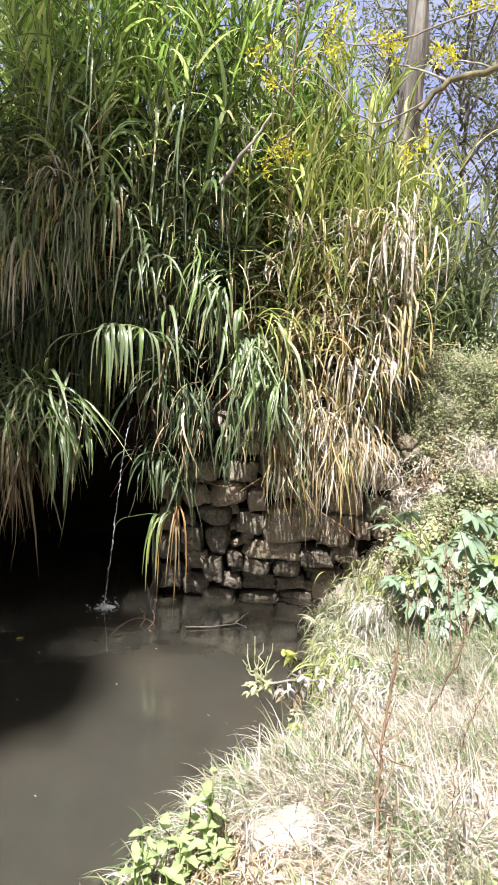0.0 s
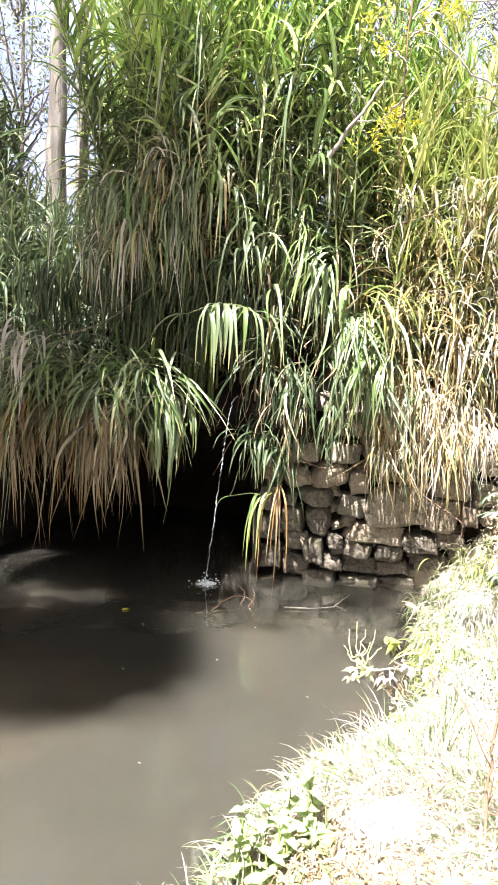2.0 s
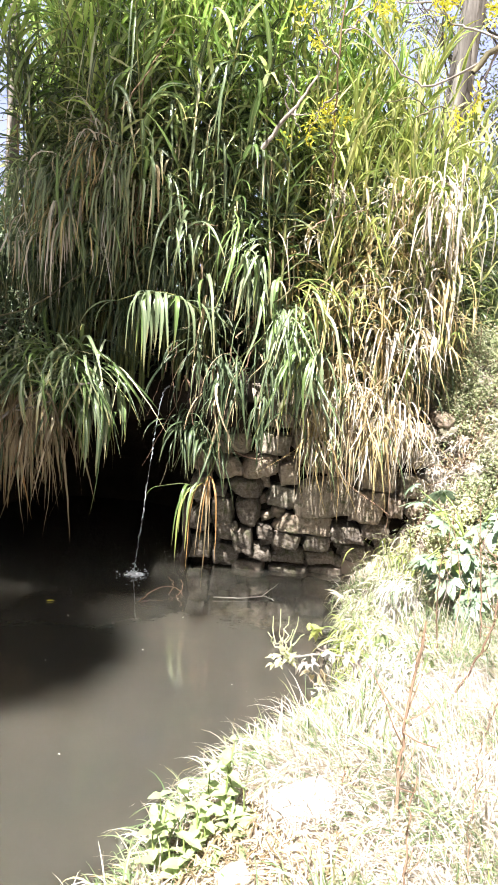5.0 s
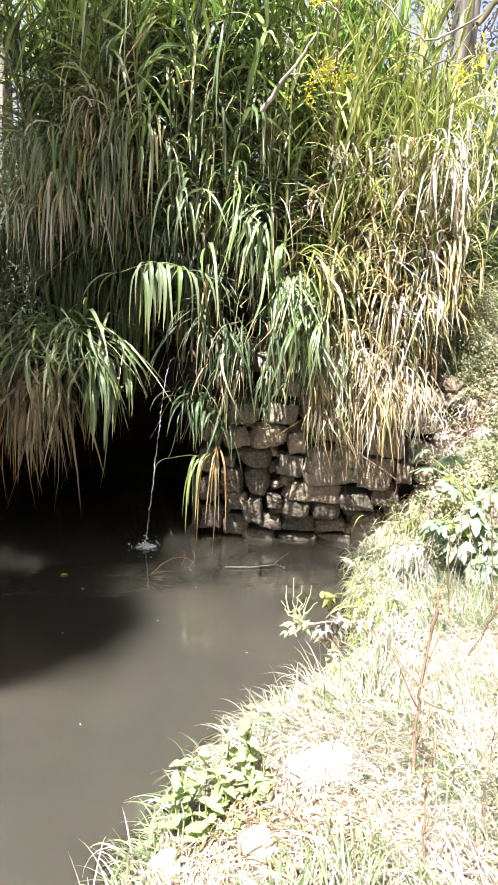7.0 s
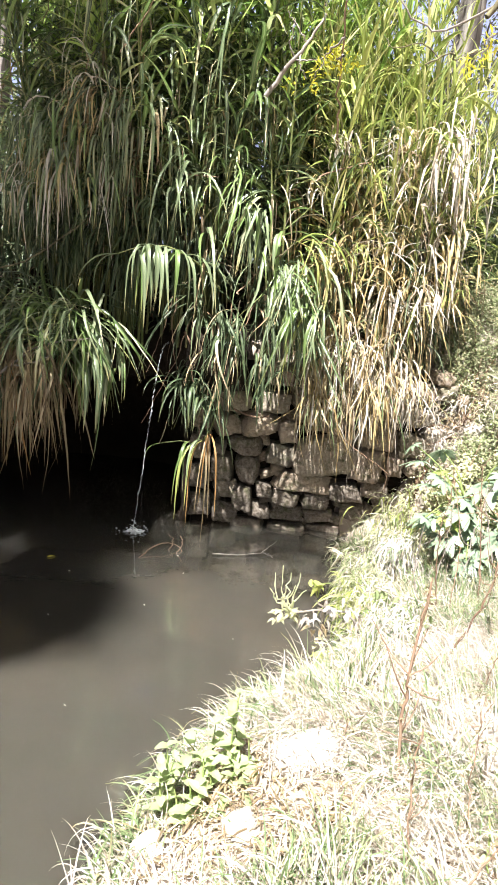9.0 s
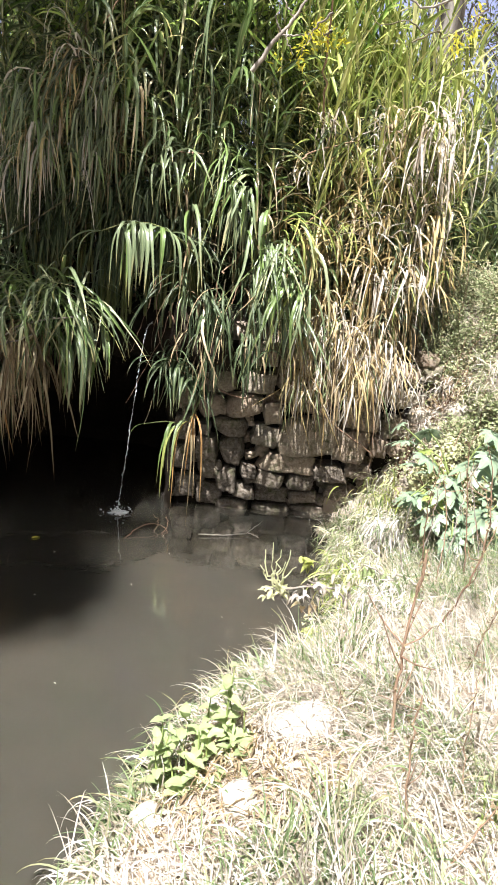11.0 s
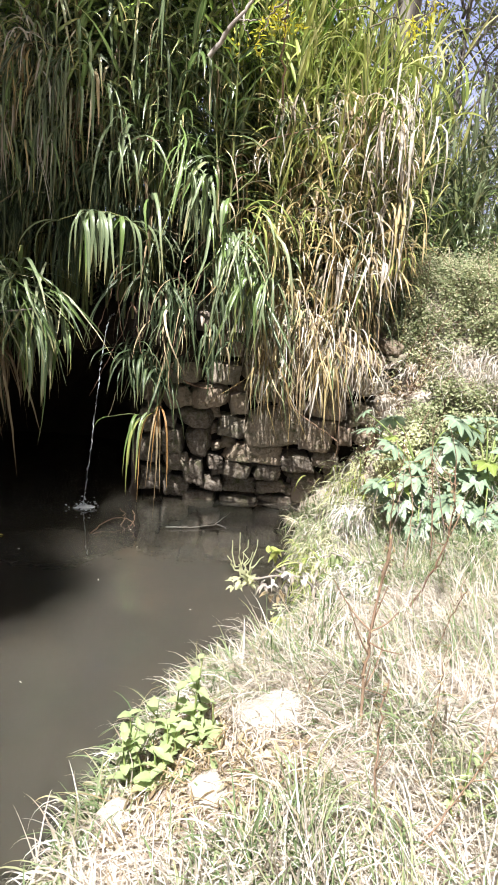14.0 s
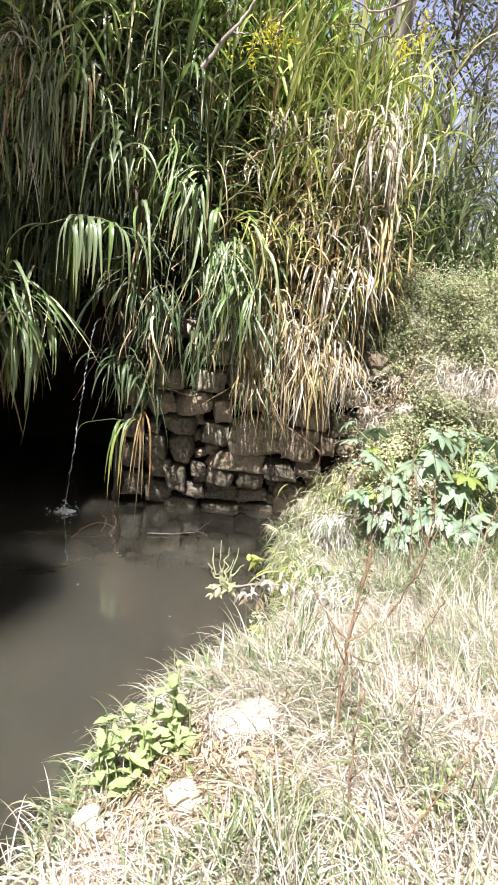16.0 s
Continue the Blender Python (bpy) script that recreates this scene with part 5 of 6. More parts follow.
def shrub(label, centre, size, leaves, leaf, mat, seed, group="scrub on the slope", twig_mat=None):
    """A low bush: crooked twigs from one foot and a loose shell of small leaves gathered in sprays."""
    r = np.random.default_rng(seed)
    c = np.array((centre[0], centre[1], float(height(centre[0], centre[1])) - 0.03))
    top = thing("shrub", label, "shrub", group, at=tuple(c))
    n = 26
    az, up = r.uniform(0, 6.28, n), r.uniform(0.1, 1.0, n)
    tips = np.stack([np.cos(az) * size[0] * np.sqrt(1 - 0.7 * up * up), np.sin(az) * size[1] * np.sqrt(1 - 0.7 * up * up), up * size[2]], 1) * r.uniform(0.65, 1.1, (n, 1))
    gz = height(c[0] + tips[:, 0], c[1] + tips[:, 1]) - c[2]
    tips[:, 2] += np.clip(gz, -0.2, 2.5)
    paths = np.stack([curve_through([(0, 0, 0), t * np.array([0.45, 0.45, 0.6]) + r.normal(0, 0.03, 3), t], 9) for t in tips])
    for path in paths:
        part("twig", tube_mesh("twig", path, np.linspace(0.008, 0.002, 9), 5), twig_mat or M_TWIG, top)
    spray = leaves // 12
    who, f = r.integers(0, n, spray), r.uniform(0.45, 1.0, spray)
    p = paths[who, np.minimum((f * 8).astype(int), 8)] + r.normal(0, 0.05, (spray, 3)) * (np.array(size) / 0.4)
    q = np.repeat(p, 12, 0) + r.normal(0, 0.028, (spray * 12, 3))
    m = len(q)
    way = np.stack([r.normal(0, 1, m), r.normal(-0.4, 1, m), r.normal(0.1, 0.6, m)], 1)
    upv = np.stack([r.normal(0, 0.5, m), r.normal(-0.4, 0.5, m), np.ones(m)], 1)
    part("foliage", leaflet_mesh("foliage", q, way, upv, r.uniform(0.6, 1.3, m) * leaf, r.uniform(0.5, 0.8, m) * leaf), mat, top, kind="stuff")


shrub("low dusty green shrub on a dry slope", (1.75, 4.60), (0.40, 0.35, 0.38), 10400, 0.024, M_SHRUB, 81)
shrub("low dusty green shrub on a dry slope", (2.15, 4.55), (0.45, 0.40, 0.45), 12200, 0.0257, M_SHRUB, 82)
shrub("dusty green shrub on a dry slope", (1.75, 5.15), (0.42, 0.38, 0.36), 10400, 0.0223, M_SHRUB, 83)
shrub("dusty green shrub on a dry slope", (2.25, 5.25), (0.50, 0.45, 0.42), 13300, 0.0223, M_SHRUB, 84)
shrub("dusty green shrub above a stone wall", (1.65, 5.65), (0.40, 0.35, 0.36), 9900, 0.0206, M_SHRUB, 85)
shrub("dusty green shrub on top of a slope", (2.25, 5.95), (0.55, 0.45, 0.50), 13300, 0.0206, M_SHRUB, 86)
shrub("dusty green shrub on top of a slope", (2.9, 5.6), (0.55, 0.50, 0.6), 12200, 0.024, M_SHRUB, 87)
shrub("small leafy shrub over a stone wall", (1.35, 5.02), (0.22, 0.16, 0.30), 1100, 0.0223, M_SHRUB, 88)
shrub("yellowish low shrub among broad leaves", (1.42, 4.35), (0.26, 0.22, 0.52), 2600, 0.0374, M_PALEGREEN, 90)
shrub("green shrub behind the slope", (3.0, 6.8), (0.7, 0.6, 0.9), 4600, 0.03, M_CROWN, 91)
shrub("green shrub in shade behind reeds", (-3.4, 7.6), (0.9, 0.7, 1.3), 4200, 0.04, M_CROWN, 92)
shrub("pinkish dry bramble over stones", (1.60, 4.92), (0.26, 0.2, 0.42), 600, 0.0242, M_DRY, 93)


def grass_tuft(label, foot, count, length, width, mats, splay, seed, droop=(0.8, 3.5), name="grass_tuft", group="grass tufts"):
    r = np.random.default_rng(seed)
    z = float(height(foot[0], foot[1])) - 0.015
    top = thing(name, label, "grass", group, at=(foot[0], foot[1], z))
    for mat, share in mats:
        m = max(3, int(count * share))
        p = np.concatenate([r.normal(0, splay, (m, 2)), np.zeros((m, 1))], 1)
        az = r.uniform(0, 6.28, m)
        el = np.radians(r.uniform(40, 86, m))
        way = unit_flat(az) * np.cos(el)[:, None] + np.array([0, 0, 1.0]) * np.sin(el)[:, None]
        part("foliage", blade_mesh("foliage", p, way, r.uniform(*length, m), r.uniform(0.6, 1.3, m) * width, r.uniform(*droop, m), 7, 0.2, 0.5, 0.2), mat, top, kind="stuff")


GREEN_MIX, PALE_MIX = [(M_GRASS, 0.75), (M_STRAW, 0.25)], [(M_GRASS, 0.4), (M_STRAW, 0.6)]
for i, (x, y, c, l, lab) in enumerate([
    (0.14, 2.36, 34, (0.14, 0.30), "thin pale grass tuft at the water's edge"), (0.22, 2.40, 26, (0.12, 0.28), "thin pale grass tuft at the water's edge"),
    (0.34, 2.42, 40, (0.10, 0.22), "thin pale grass tuft at the water's edge"), (0.46, 2.46, 46, (0.12, 0.25), "green grass tuft at the water's edge"),
    (0.56, 2.56, 60, (0.15, 0.32), "green grass tuft at the water's edge"), (0.62, 2.70, 60, (0.15, 0.32), "green grass tuft at the water's edge"),
    (0.70, 2.85, 50, (0.15, 0.3), "green grass tuft at the water's edge"), (-0.14, 2.16, 16, (0.16, 0.30), "grass tuft beside a leafy herb"),
    (-0.10, 2.12, 10, (0.22, 0.36), "grass tuft beside a leafy herb"), (-0.20, 1.85, 26, (0.12, 0.26), "grass tuft at the water's edge"),
    (-0.25, 1.70, 30, (0.12, 0.26), "grass tuft at the water's edge"), (-0.29, 1.55, 30, (0.12, 0.25), "grass tuft at the water's edge"),
    (0.96, 4.50, 260, (0.18, 0.36), "fine green grass tuft below a stone wall"), (1.08, 4.45, 260, (0.20, 0.40), "fine green grass tuft below a stone wall"),
    (1.12, 4.25, 220, (0.20, 0.40), "fine green grass tuft below a stone wall"), (0.90, 4.60, 160, (0.18, 0.34), "fine green grass tuft below a stone wall"),
    (1.75, 3.35, 130, (0.18, 0.36), "green grass tuft under broad leaves"), (1.95, 3.45, 130, (0.18, 0.36), "green grass tuft under broad leaves"),
    (1.55, 3.30, 110, (0.16, 0.32), "green grass tuft under broad leaves"), (2.10, 3.25, 130, (0.18, 0.36), "green grass tuft under broad leaves"),
    (0.20, 1.48, 170, (0.14, 0.28), "pale green grass tuft on the bank"), (0.32, 1.42, 180, (0.14, 0.30), "pale green grass tuft on the bank"),
    (0.36, 1.62, 130, (0.14, 0.28), "pale green grass tuft on the bank"), (0.80, 1.95, 100, (0.15, 0.30), "pale green grass tuft on the bank"),
    (0.92, 1.60, 110, (0.15, 0.30), "green grass tuft on the bank"), (0.72, 2.3, 110, (0.12, 0.28), "pale green grass tuft on the bank"),
    (0.05, 1.38, 150, (0.10, 0.22), "pale green grass tuft on the bank"), (1.05, 1.8, 60, (0.15, 0.3), "green grass tuft on the bank"),
    (0.74, 3.10, 60, (0.14, 0.30), "green grass tuft hanging over the water"), (0.77, 3.35, 60, (0.14, 0.30), "green grass tuft hanging over the water"),
    (0.82, 3.62, 60, (0.14, 0.30), "green grass tuft hanging over the water"), (0.85, 3.9, 60, (0.14, 0.30), "green grass tuft hanging over the water"), (0.87, 4.2, 70, (0.16, 0.32), "green grass tuft hanging over the water")]):
    grass_tuft(lab, (x, y), c, l, 0.0075 if y < 2.6 else 0.008, GREEN_MIX if y > 2.5 or i in (7, 8) else PALE_MIX, 0.045, 200 + i)


def straw_cover(name, label, count, seed, mats, elev, length, width, droop, region, group="", keep=None, segs=4, loose=None, stature=None):
    """Loose grass over a stretch of the bank."""
    r = np.random.default_rng(seed)
    x, y = r.uniform(region[0], region[1], count), r.uniform(region[2], region[3], count)
    s = x - np.interp(y, SHORE_Y, SHORE_X)
    ok = (s > 0.05) & (height(x, y) > 0.01)
    # the cover thins out unevenly towards its open sides
    fade = np.minimum(region[1] - x, y - region[2]) + 0.35 * rough_field(x, y, 2.7, 0.4)
    ok &= r.uniform(0, 1, count) < np.clip(0.3 + fade / 0.7, 0, 1)
    if keep is not None:
        ok &= keep(x, y)
    x, y = x[ok], y[ok]
    z = height(x, y)
    n = len(x)
    az = r.uniform(0, 6.28, n) if loose is None else 2.2 + 1.5 * rough_field(x, y, 2.2, 0.7) + r.normal(0, loose, n)
    el = np.radians(r.uniform(*elev, n))
    way = unit_flat(az) * np.cos(el)[:, None] + np.array([0, 0, 1.0]) * np.sin(el)[:, None]
    me = blade_mesh(name, np.stack([x, y, z + r.uniform(-0.005, 0.03, n)], 1), way, r.uniform(*length, n) * (1.0 if stature is None else stature(x, y)), width * r.uniform(0.5, 1.3, n), r.uniform(*droop, n), segs, 0.0, 0.6, 0.35)
    return solid(name, me, mats, label, "grass", "stuff", group)


def stature(x, y):
    """Grass stands short on the trodden spot round the boulder and herb and along the water."""
    spot = np.exp(-(((x - 0.12) / 0.36) ** 2 + ((y - 1.86) / 0.33) ** 2) ** 2)
    s = x - np.interp(y, SHORE_Y, SHORE_X)
    return (1 - 0.82 * spot) * (0.55 + 0.45 * smooth(0.05, 0.30, s))


def off_spot(x, y):
    spot = np.exp(-(((x - 0.12) / 0.36) ** 2 + ((y - 1.86) / 0.33) ** 2) ** 2)
    return (np.sin(x * 4391.7 + y * 7331.3) * 0.5 + 0.5) > 0.9 * spot


NEAR = (-0.8, 2.9, 0.6, 4.3)
straw_cover("dry_grass", "matted bleached straw lying on the bank", 54000, 301, M_STRAW, (-5, 30), (0.07, 0.24), 0.0048, (0.2, 2.0), NEAR, keep=off_spot, stature=lambda x, y: 0.35 + 0.65 * stature(x, y))
straw_cover("dry_grass", "long leaning bleached grass on the bank", 24000, 302, M_STRAW, (15, 80), (0.12, 0.32), 0.0042, (0.4, 3.2), NEAR, keep=off_spot, loose=0.8, segs=5, stature=stature)
straw_cover("green_grass", "long leaning pale green grass on the bank", 14000, 303, M_GRASS, (30, 80), (0.12, 0.30), 0.0048, (0.4, 3.2), NEAR, keep=lambda x, y: (rough_field(x, y, 3.1, 1.0) > 0.0) & off_spot(x, y), loose=0.8, segs=5, stature=stature)
straw_cover("dry_grass", "brown dry litter between the grass", 5000, 304, M_DRY, (-5, 30), (0.05, 0.2), 0.005, (0.2, 3.0), NEAR)
straw_cover("dry_grass", "crumpled pinkish litter round a boulder", 2600, 307, M_DRY, (-10, 40), (0.03, 0.10), 0.007, (0.2, 5.0), (-0.25, 0.42, 1.6, 2.2))
straw_cover("green_grass", "green grass under broad leaves", 9000, 305, M_GRASS, (40, 85), (0.10, 0.28), 0.006, (0.8, 3.5), (1.0, 3.2, 3.0, 4.4))
straw_cover("dry_grass", "dry grass and litter on the slope", 14000, 306, M_STRAW, (0, 70), (0.10, 0.26), 0.006, (0.8, 4.0), (1.3, 3.6, 4.2, 6.4))

straw_cover("dry_grass", "bleached grass on the bank along the pond", 26000, 311, M_STRAW, (5, 60), (0.15, 0.40), 0.014, (0.4, 3.0), (-3.5, 9.0, -8.0, 4.5), segs=3, keep=lambda x, y: (y < 1.0) | (x > 2.3))
straw_cover("green_grass", "green grass on the bank along the pond", 9000, 312, M_GRASS, (20, 75), (0.15, 0.36), 0.014, (0.4, 3.0), (-3.5, 9.0, -8.0, 4.5), segs=3, keep=lambda x, y: ((y < 1.0) | (x > 2.3)) & (rough_field(x, y, 1.3, 0.5) > -0.1))


def straw_over_rock():
    """Stray straws and grass leaning over the boulder."""
    r = np.random.default_rng(310)
    n = 150
    a = r.uniform(0, 6.28, n)
    x, y = 0.33 + 0.14 * np.cos(a), 2.03 + 0.12 * np.sin(a)
    p = np.stack([x, y, height(x, y) + r.uniform(0.0, 0.04, n)], 1)
    way = np.stack([-np.cos(a) * 0.6 + r.normal(0, 0.5, n), -np.sin(a) * 0.6 + r.normal(0, 0.5, n), r.uniform(0.35, 1.3, n)], 1)
    solid("dry_grass", blade_mesh("dry_grass", p, way, r.uniform(0.08, 0.2, n), 0.0045 * r.uniform(0.5, 1.3, n), r.uniform(1.0, 3.0, n), 5, 0.0, 0.6, 0.5), M_STRAW, "stray straws leaning over a pale boulder", "grass", "stuff")


straw_over_rock()


def grass_fringe():
    """Grass that falls over the bank's edge to the water."""
    r = np.random.default_rng(309)
    n = 3600
    y = r.uniform(1.1, 4.3, n)
    x = np.interp(y, SHORE_Y, SHORE_X) + r.uniform(0.0, 0.13, n)
    p = np.stack([x, y, np.maximum(height(x, y), 0.0) + 0.01], 1)
    way = np.stack([r.normal(-0.7, 0.5, n), r.normal(0.45, 0.5, n), r.uniform(0.2, 1.6, n)], 1)
    for mat, k, lab in ((M_GRASS, slice(0, 2300), "green grass falling over the bank's edge"), (M_STRAW, slice(2300, n), "pale grass falling over the bank's edge")):
        m = len(y[k])
        solid("edge_grass", blade_mesh("edge_grass", p[k], way[k], r.uniform(0.07, 0.22, m), 0.006 * r.uniform(0.5, 1.3, m), r.uniform(1.0, 6.0, m), 6, 0.0, 0.6, 0.5), mat, lab, "grass", "stuff")


grass_fringe()


def bleached_roots(label, lo, hi, count, length, seed, pale=0.3, green=None):
    """Withered leaves and pale dead fibres hanging on the bank's edge."""
    r = np.random.default_rng(seed)
    lo, hi = np.array(lo), np.array(hi)
    origin = (lo + hi) / 2
    top = thing("withered_plant", label, "plant", "withered plants at the edge", at=tuple(origin))
    for name, mat, share, size, droop in (("fibre_mat", M_PALE, pale * 1.6, 0.006, (3, 9)), ("foliage", green or M_GRASS, (1.0 - pale) * 1.6, 0.0085, (0.5, 5)), ("straw", M_STRAW, 0.5, 0.005, (0.5, 5))):
        m = max(4, int(count * share))
        p = lo + (hi - lo) * r.uniform(0, 1, (m, 3)) - origin
        way = np.stack([r.normal(-0.4, 0.8, m), r.normal(-0.3, 0.8, m), r.normal(0.5, 0.6, m)], 1)
        part(name, blade_mesh(name, p, way, r.uniform(*length, m), size * r.uniform(0.4, 1.4, m), r.uniform(*droop, m), 7, 0.2, 1.0, 0.9), mat, top, kind="stuff")


bleached_roots("pale withered leaves hanging at the water's edge", (0.68, 3.20, 0.10), (0.92, 3.6, 0.30), 240, (0.06, 0.18), 401, 0.55, M_PALEGREEN)
bleached_roots("yellow-green withered plant at the water's edge", (0.66, 3.50, 0.08), (0.88, 4.0, 0.32), 480, (0.05, 0.17), 402, 0.15, M_SHRUB)
bleached_roots("tangle of white dead fibres on a stone", (0.90, 3.78, 0.22), (1.10, 4.02, 0.42), 340, (0.06, 0.18), 403, 0.8)
bleached_roots("pale withered leaves in grass at the edge", (0.72, 2.85, 0.15), (0.92, 3.15, 0.36), 380, (0.07, 0.20), 404, 0.7)
bleached_roots("yellow-green low plant below a stone wall", (0.90, 4.1, 0.08), (1.25, 4.45, 0.35), 240, (0.06, 0.20), 405, 0.05, M_PALEGREEN)

bleached_roots("ragged yellow-green plant hanging to the water", (0.62, 3.25, 0.05), (0.80, 3.75, 0.28), 220, (0.06, 0.20), 406, 0.1, M_LIME)
bleached_roots("pinkish dry tangle over stones", (1.28, 4.66, 0.72), (1.75, 4.9, 1.20), 110, (0.06, 0.16), 407, 0.2, M_STRAW)
bleached_roots("dry tangle on the scrubby slope", (1.8, 4.6, 0.95), (2.4, 5.0, 1.35), 260, (0.10, 0.25), 408, 0.35, M_STRAW)

hanging_tuft("bright yellow-green grass arching over the water", (0.95, 4.40, 0.30), (1.22, 4.60, 0.46), 190, [(M_LIME, 0.5), (M_PALEGREEN, 0.3), (M_STRAW, 0.2)], (-0.7, -1, 0), (0.16, 0.34), (2.5, 9), 0.009, "grass", seed=46, name="arching_grass", group="grass at the wall's foot", elev=(15, 75), single=12)


def withered_leaves(label, lo, hi, count, seed):
    """Limp lilac-grey leaves that hang from a short dead stem, each a part."""
    r = np.random.default_rng(seed)
    lo, hi = np.array(lo), np.array(hi)
    top = thing("withered_plant", label, "plant", "withered plants at the edge", at=tuple(lo))
    part("stem", tube_mesh("stem", wiggle(curve_through([lo - lo, (hi - lo) * 0.5 + np.array([0, 0, 0.05]), hi - lo], 10), 0.006, seed), np.linspace(0.007, 0.003, 10), 5), M_GREYTWIG, top)
    for k in range(count):
        p = (hi - lo) * r.uniform(0, 1) + r.normal(0, 0.035, 3)
        s = r.uniform(0.05, 0.095)
        m = Matrix.Translation(p) @ Matrix.Rotation(r.uniform(0, 6.28), 4, "Z") @ Matrix.Rotation(radians(r.uniform(-95, -55)), 4, "X") @ Matrix.Rotation(r.normal(0, 0.5), 4, "Y") @ Matrix.Diagonal((s * r.uniform(0.28, 0.5), s, s, 1))
        part("leaf", BROAD[int(r.integers(4))], M_LILAC, top, at=m)


M_LILAC = leaf_material("withered_lilac_leaf", [(0.0, (0.30, 0.25, 0.30)), (0.5, (0.50, 0.45, 0.52)), (1.0, (0.68, 0.64, 0.70))], tip=(0.35, 0.28, 0.26), rough=0.6, through_light=0.3, rib=0.1)
withered_leaves("limp lilac-grey dead leaves hanging at the water's edge", (0.86, 3.30, 0.30), (0.70, 3.42, 0.24), 26, 411)
withered_leaves("limp lilac-grey dead leaves hanging in edge grass", (0.98, 3.05, 0.36), (0.80, 3.16, 0.30), 22, 412)


# ---- trees ----
def tree(name, label, trunk, radius, limbs, sprays, leaf, bark, leaf_mat, seed, leaf_shape=0.25, group="", spread=0.30, first=6):
    """A tapered trunk, limbs, and a crown of many small leaves round the limbs' ends."""
    r = np.random.default_rng(seed)
    base = np.array(trunk[0], float)
    top = thing(name, label, "tree", group, at=tuple(base))
    path = wiggle(curve_through(trunk, 26), radius * 0.06, seed)
    part("trunk", tube_mesh("trunk", path - base, np.linspace(radius, radius * 0.35, 26), 14), bark, top)
    ends = []
    for pts, thick in limbs:
        lp = wiggle(curve_through(pts, 16), thick * 0.35, seed + len(ends))
        part("limb", tube_mesh("limb", lp - base, np.linspace(thick, thick * 0.3, 16), 8), bark, top)
        ends.append(lp)
    if sprays:
        k = r.integers(0, len(ends), sprays)
        u = r.integers(first, 16, sprays)
        c = np.stack([ends[a][b] for a, b in zip(k, u)]) + r.normal(0, spread, (sprays, 3))
        starts = np.stack([ends[a][b] for a, b in zip(k, u)])
        tw = np.stack([starts, (starts + c) / 2 + r.normal(0, 0.04, (sprays, 3)), c], 1)
        part("twig_work", tube_mesh("twig_work", tw - base, np.broadcast_to([0.008, 0.005, 0.003], (sprays, 3)), 4), bark, top, kind="stuff")
        per = 26
        q = np.repeat(c, per, 0) + r.normal(0, 0.12, (sprays * per, 3))
        m = len(q)
        way = np.stack([r.normal(0, 1, m), r.normal(0, 1, m), r.normal(-0.5, 0.6, m)], 1)
        part("crown", leaflet_mesh("crown", q - base, way, r.normal(0, 1, (m, 3)) + np.array([0, 0, 1.0]), leaf * r.uniform(0.6, 1.3, m), leaf * leaf_shape * r.uniform(0.8, 1.4, m)), leaf_mat, top, kind="stuff")
    return top


tree("tree", "pale-barked tree trunk behind the reeds", [(1.75, 7.9, 1.4), (1.95, 7.9, 3.5), (2.12, 8.0, 5.4), (2.10, 8.0, 8.0), (2.2, 8.0, 10.5)], 0.19,
     [([(2.12, 8, 6.8), (2.9, 8.2, 8.2), (3.8, 8.4, 9.0)], 0.08), ([(2.1, 8, 7.6), (1.2, 8.3, 9.0), (0.3, 8.8, 9.8)], 0.08), ([(2.15, 8, 9), (2.4, 8.4, 10.6), (2.6, 8.8, 11.6)], 0.06)], 150, 0.13, M_BARK, M_CROWN, 501, group="trees behind")
tree("tree", "slender pale tree trunk behind the reeds", [(-3.6, 9, 1.4), (-3.58, 9, 4.4), (-3.55, 9, 6.2), (-3.5, 9, 9.5)], 0.16,
     [([(-3.55, 9, 7.0), (-4.4, 9.3, 8.4), (-5.2, 9.6, 9.0)], 0.07), ([(-3.5, 9, 7.8), (-2.7, 9.4, 9.0), (-2.0, 9.8, 9.8)], 0.07)], 120, 0.13, M_BARK, M_CROWN, 502, group="trees behind")
tree("tree", "slender white-barked tree trunk behind the reeds", [(-3.5, 9.6, 1.4), (-3.45, 9.6, 4.4), (-3.45, 9.6, 6.2), (-3.3, 9.6, 9.5)], 0.11,
     [([(-3.4, 9.6, 7.2), (-3.9, 10.2, 8.6), (-4.2, 10.6, 9.4)], 0.05)], 60, 0.13, M_BARK, M_CROWN, 503, group="trees behind")
tree("tree", "pale leaning trunk half hidden by reeds", [(1.35, 6.0, 1.4), (1.42, 6.0, 2.6), (1.50, 6.0, 3.4), (1.60, 6.05, 4.3), (1.75, 6.2, 6.0)], 0.11,
     [([(1.7, 6.2, 5.4), (2.4, 6.4, 6.4), (3.0, 6.6, 7.0)], 0.05), ([(1.72, 6.2, 5.8), (1.3, 6.6, 6.8), (0.9, 6.9, 7.4)], 0.05)], 60, 0.12, M_BARK, M_CROWN, 504, group="trees behind")
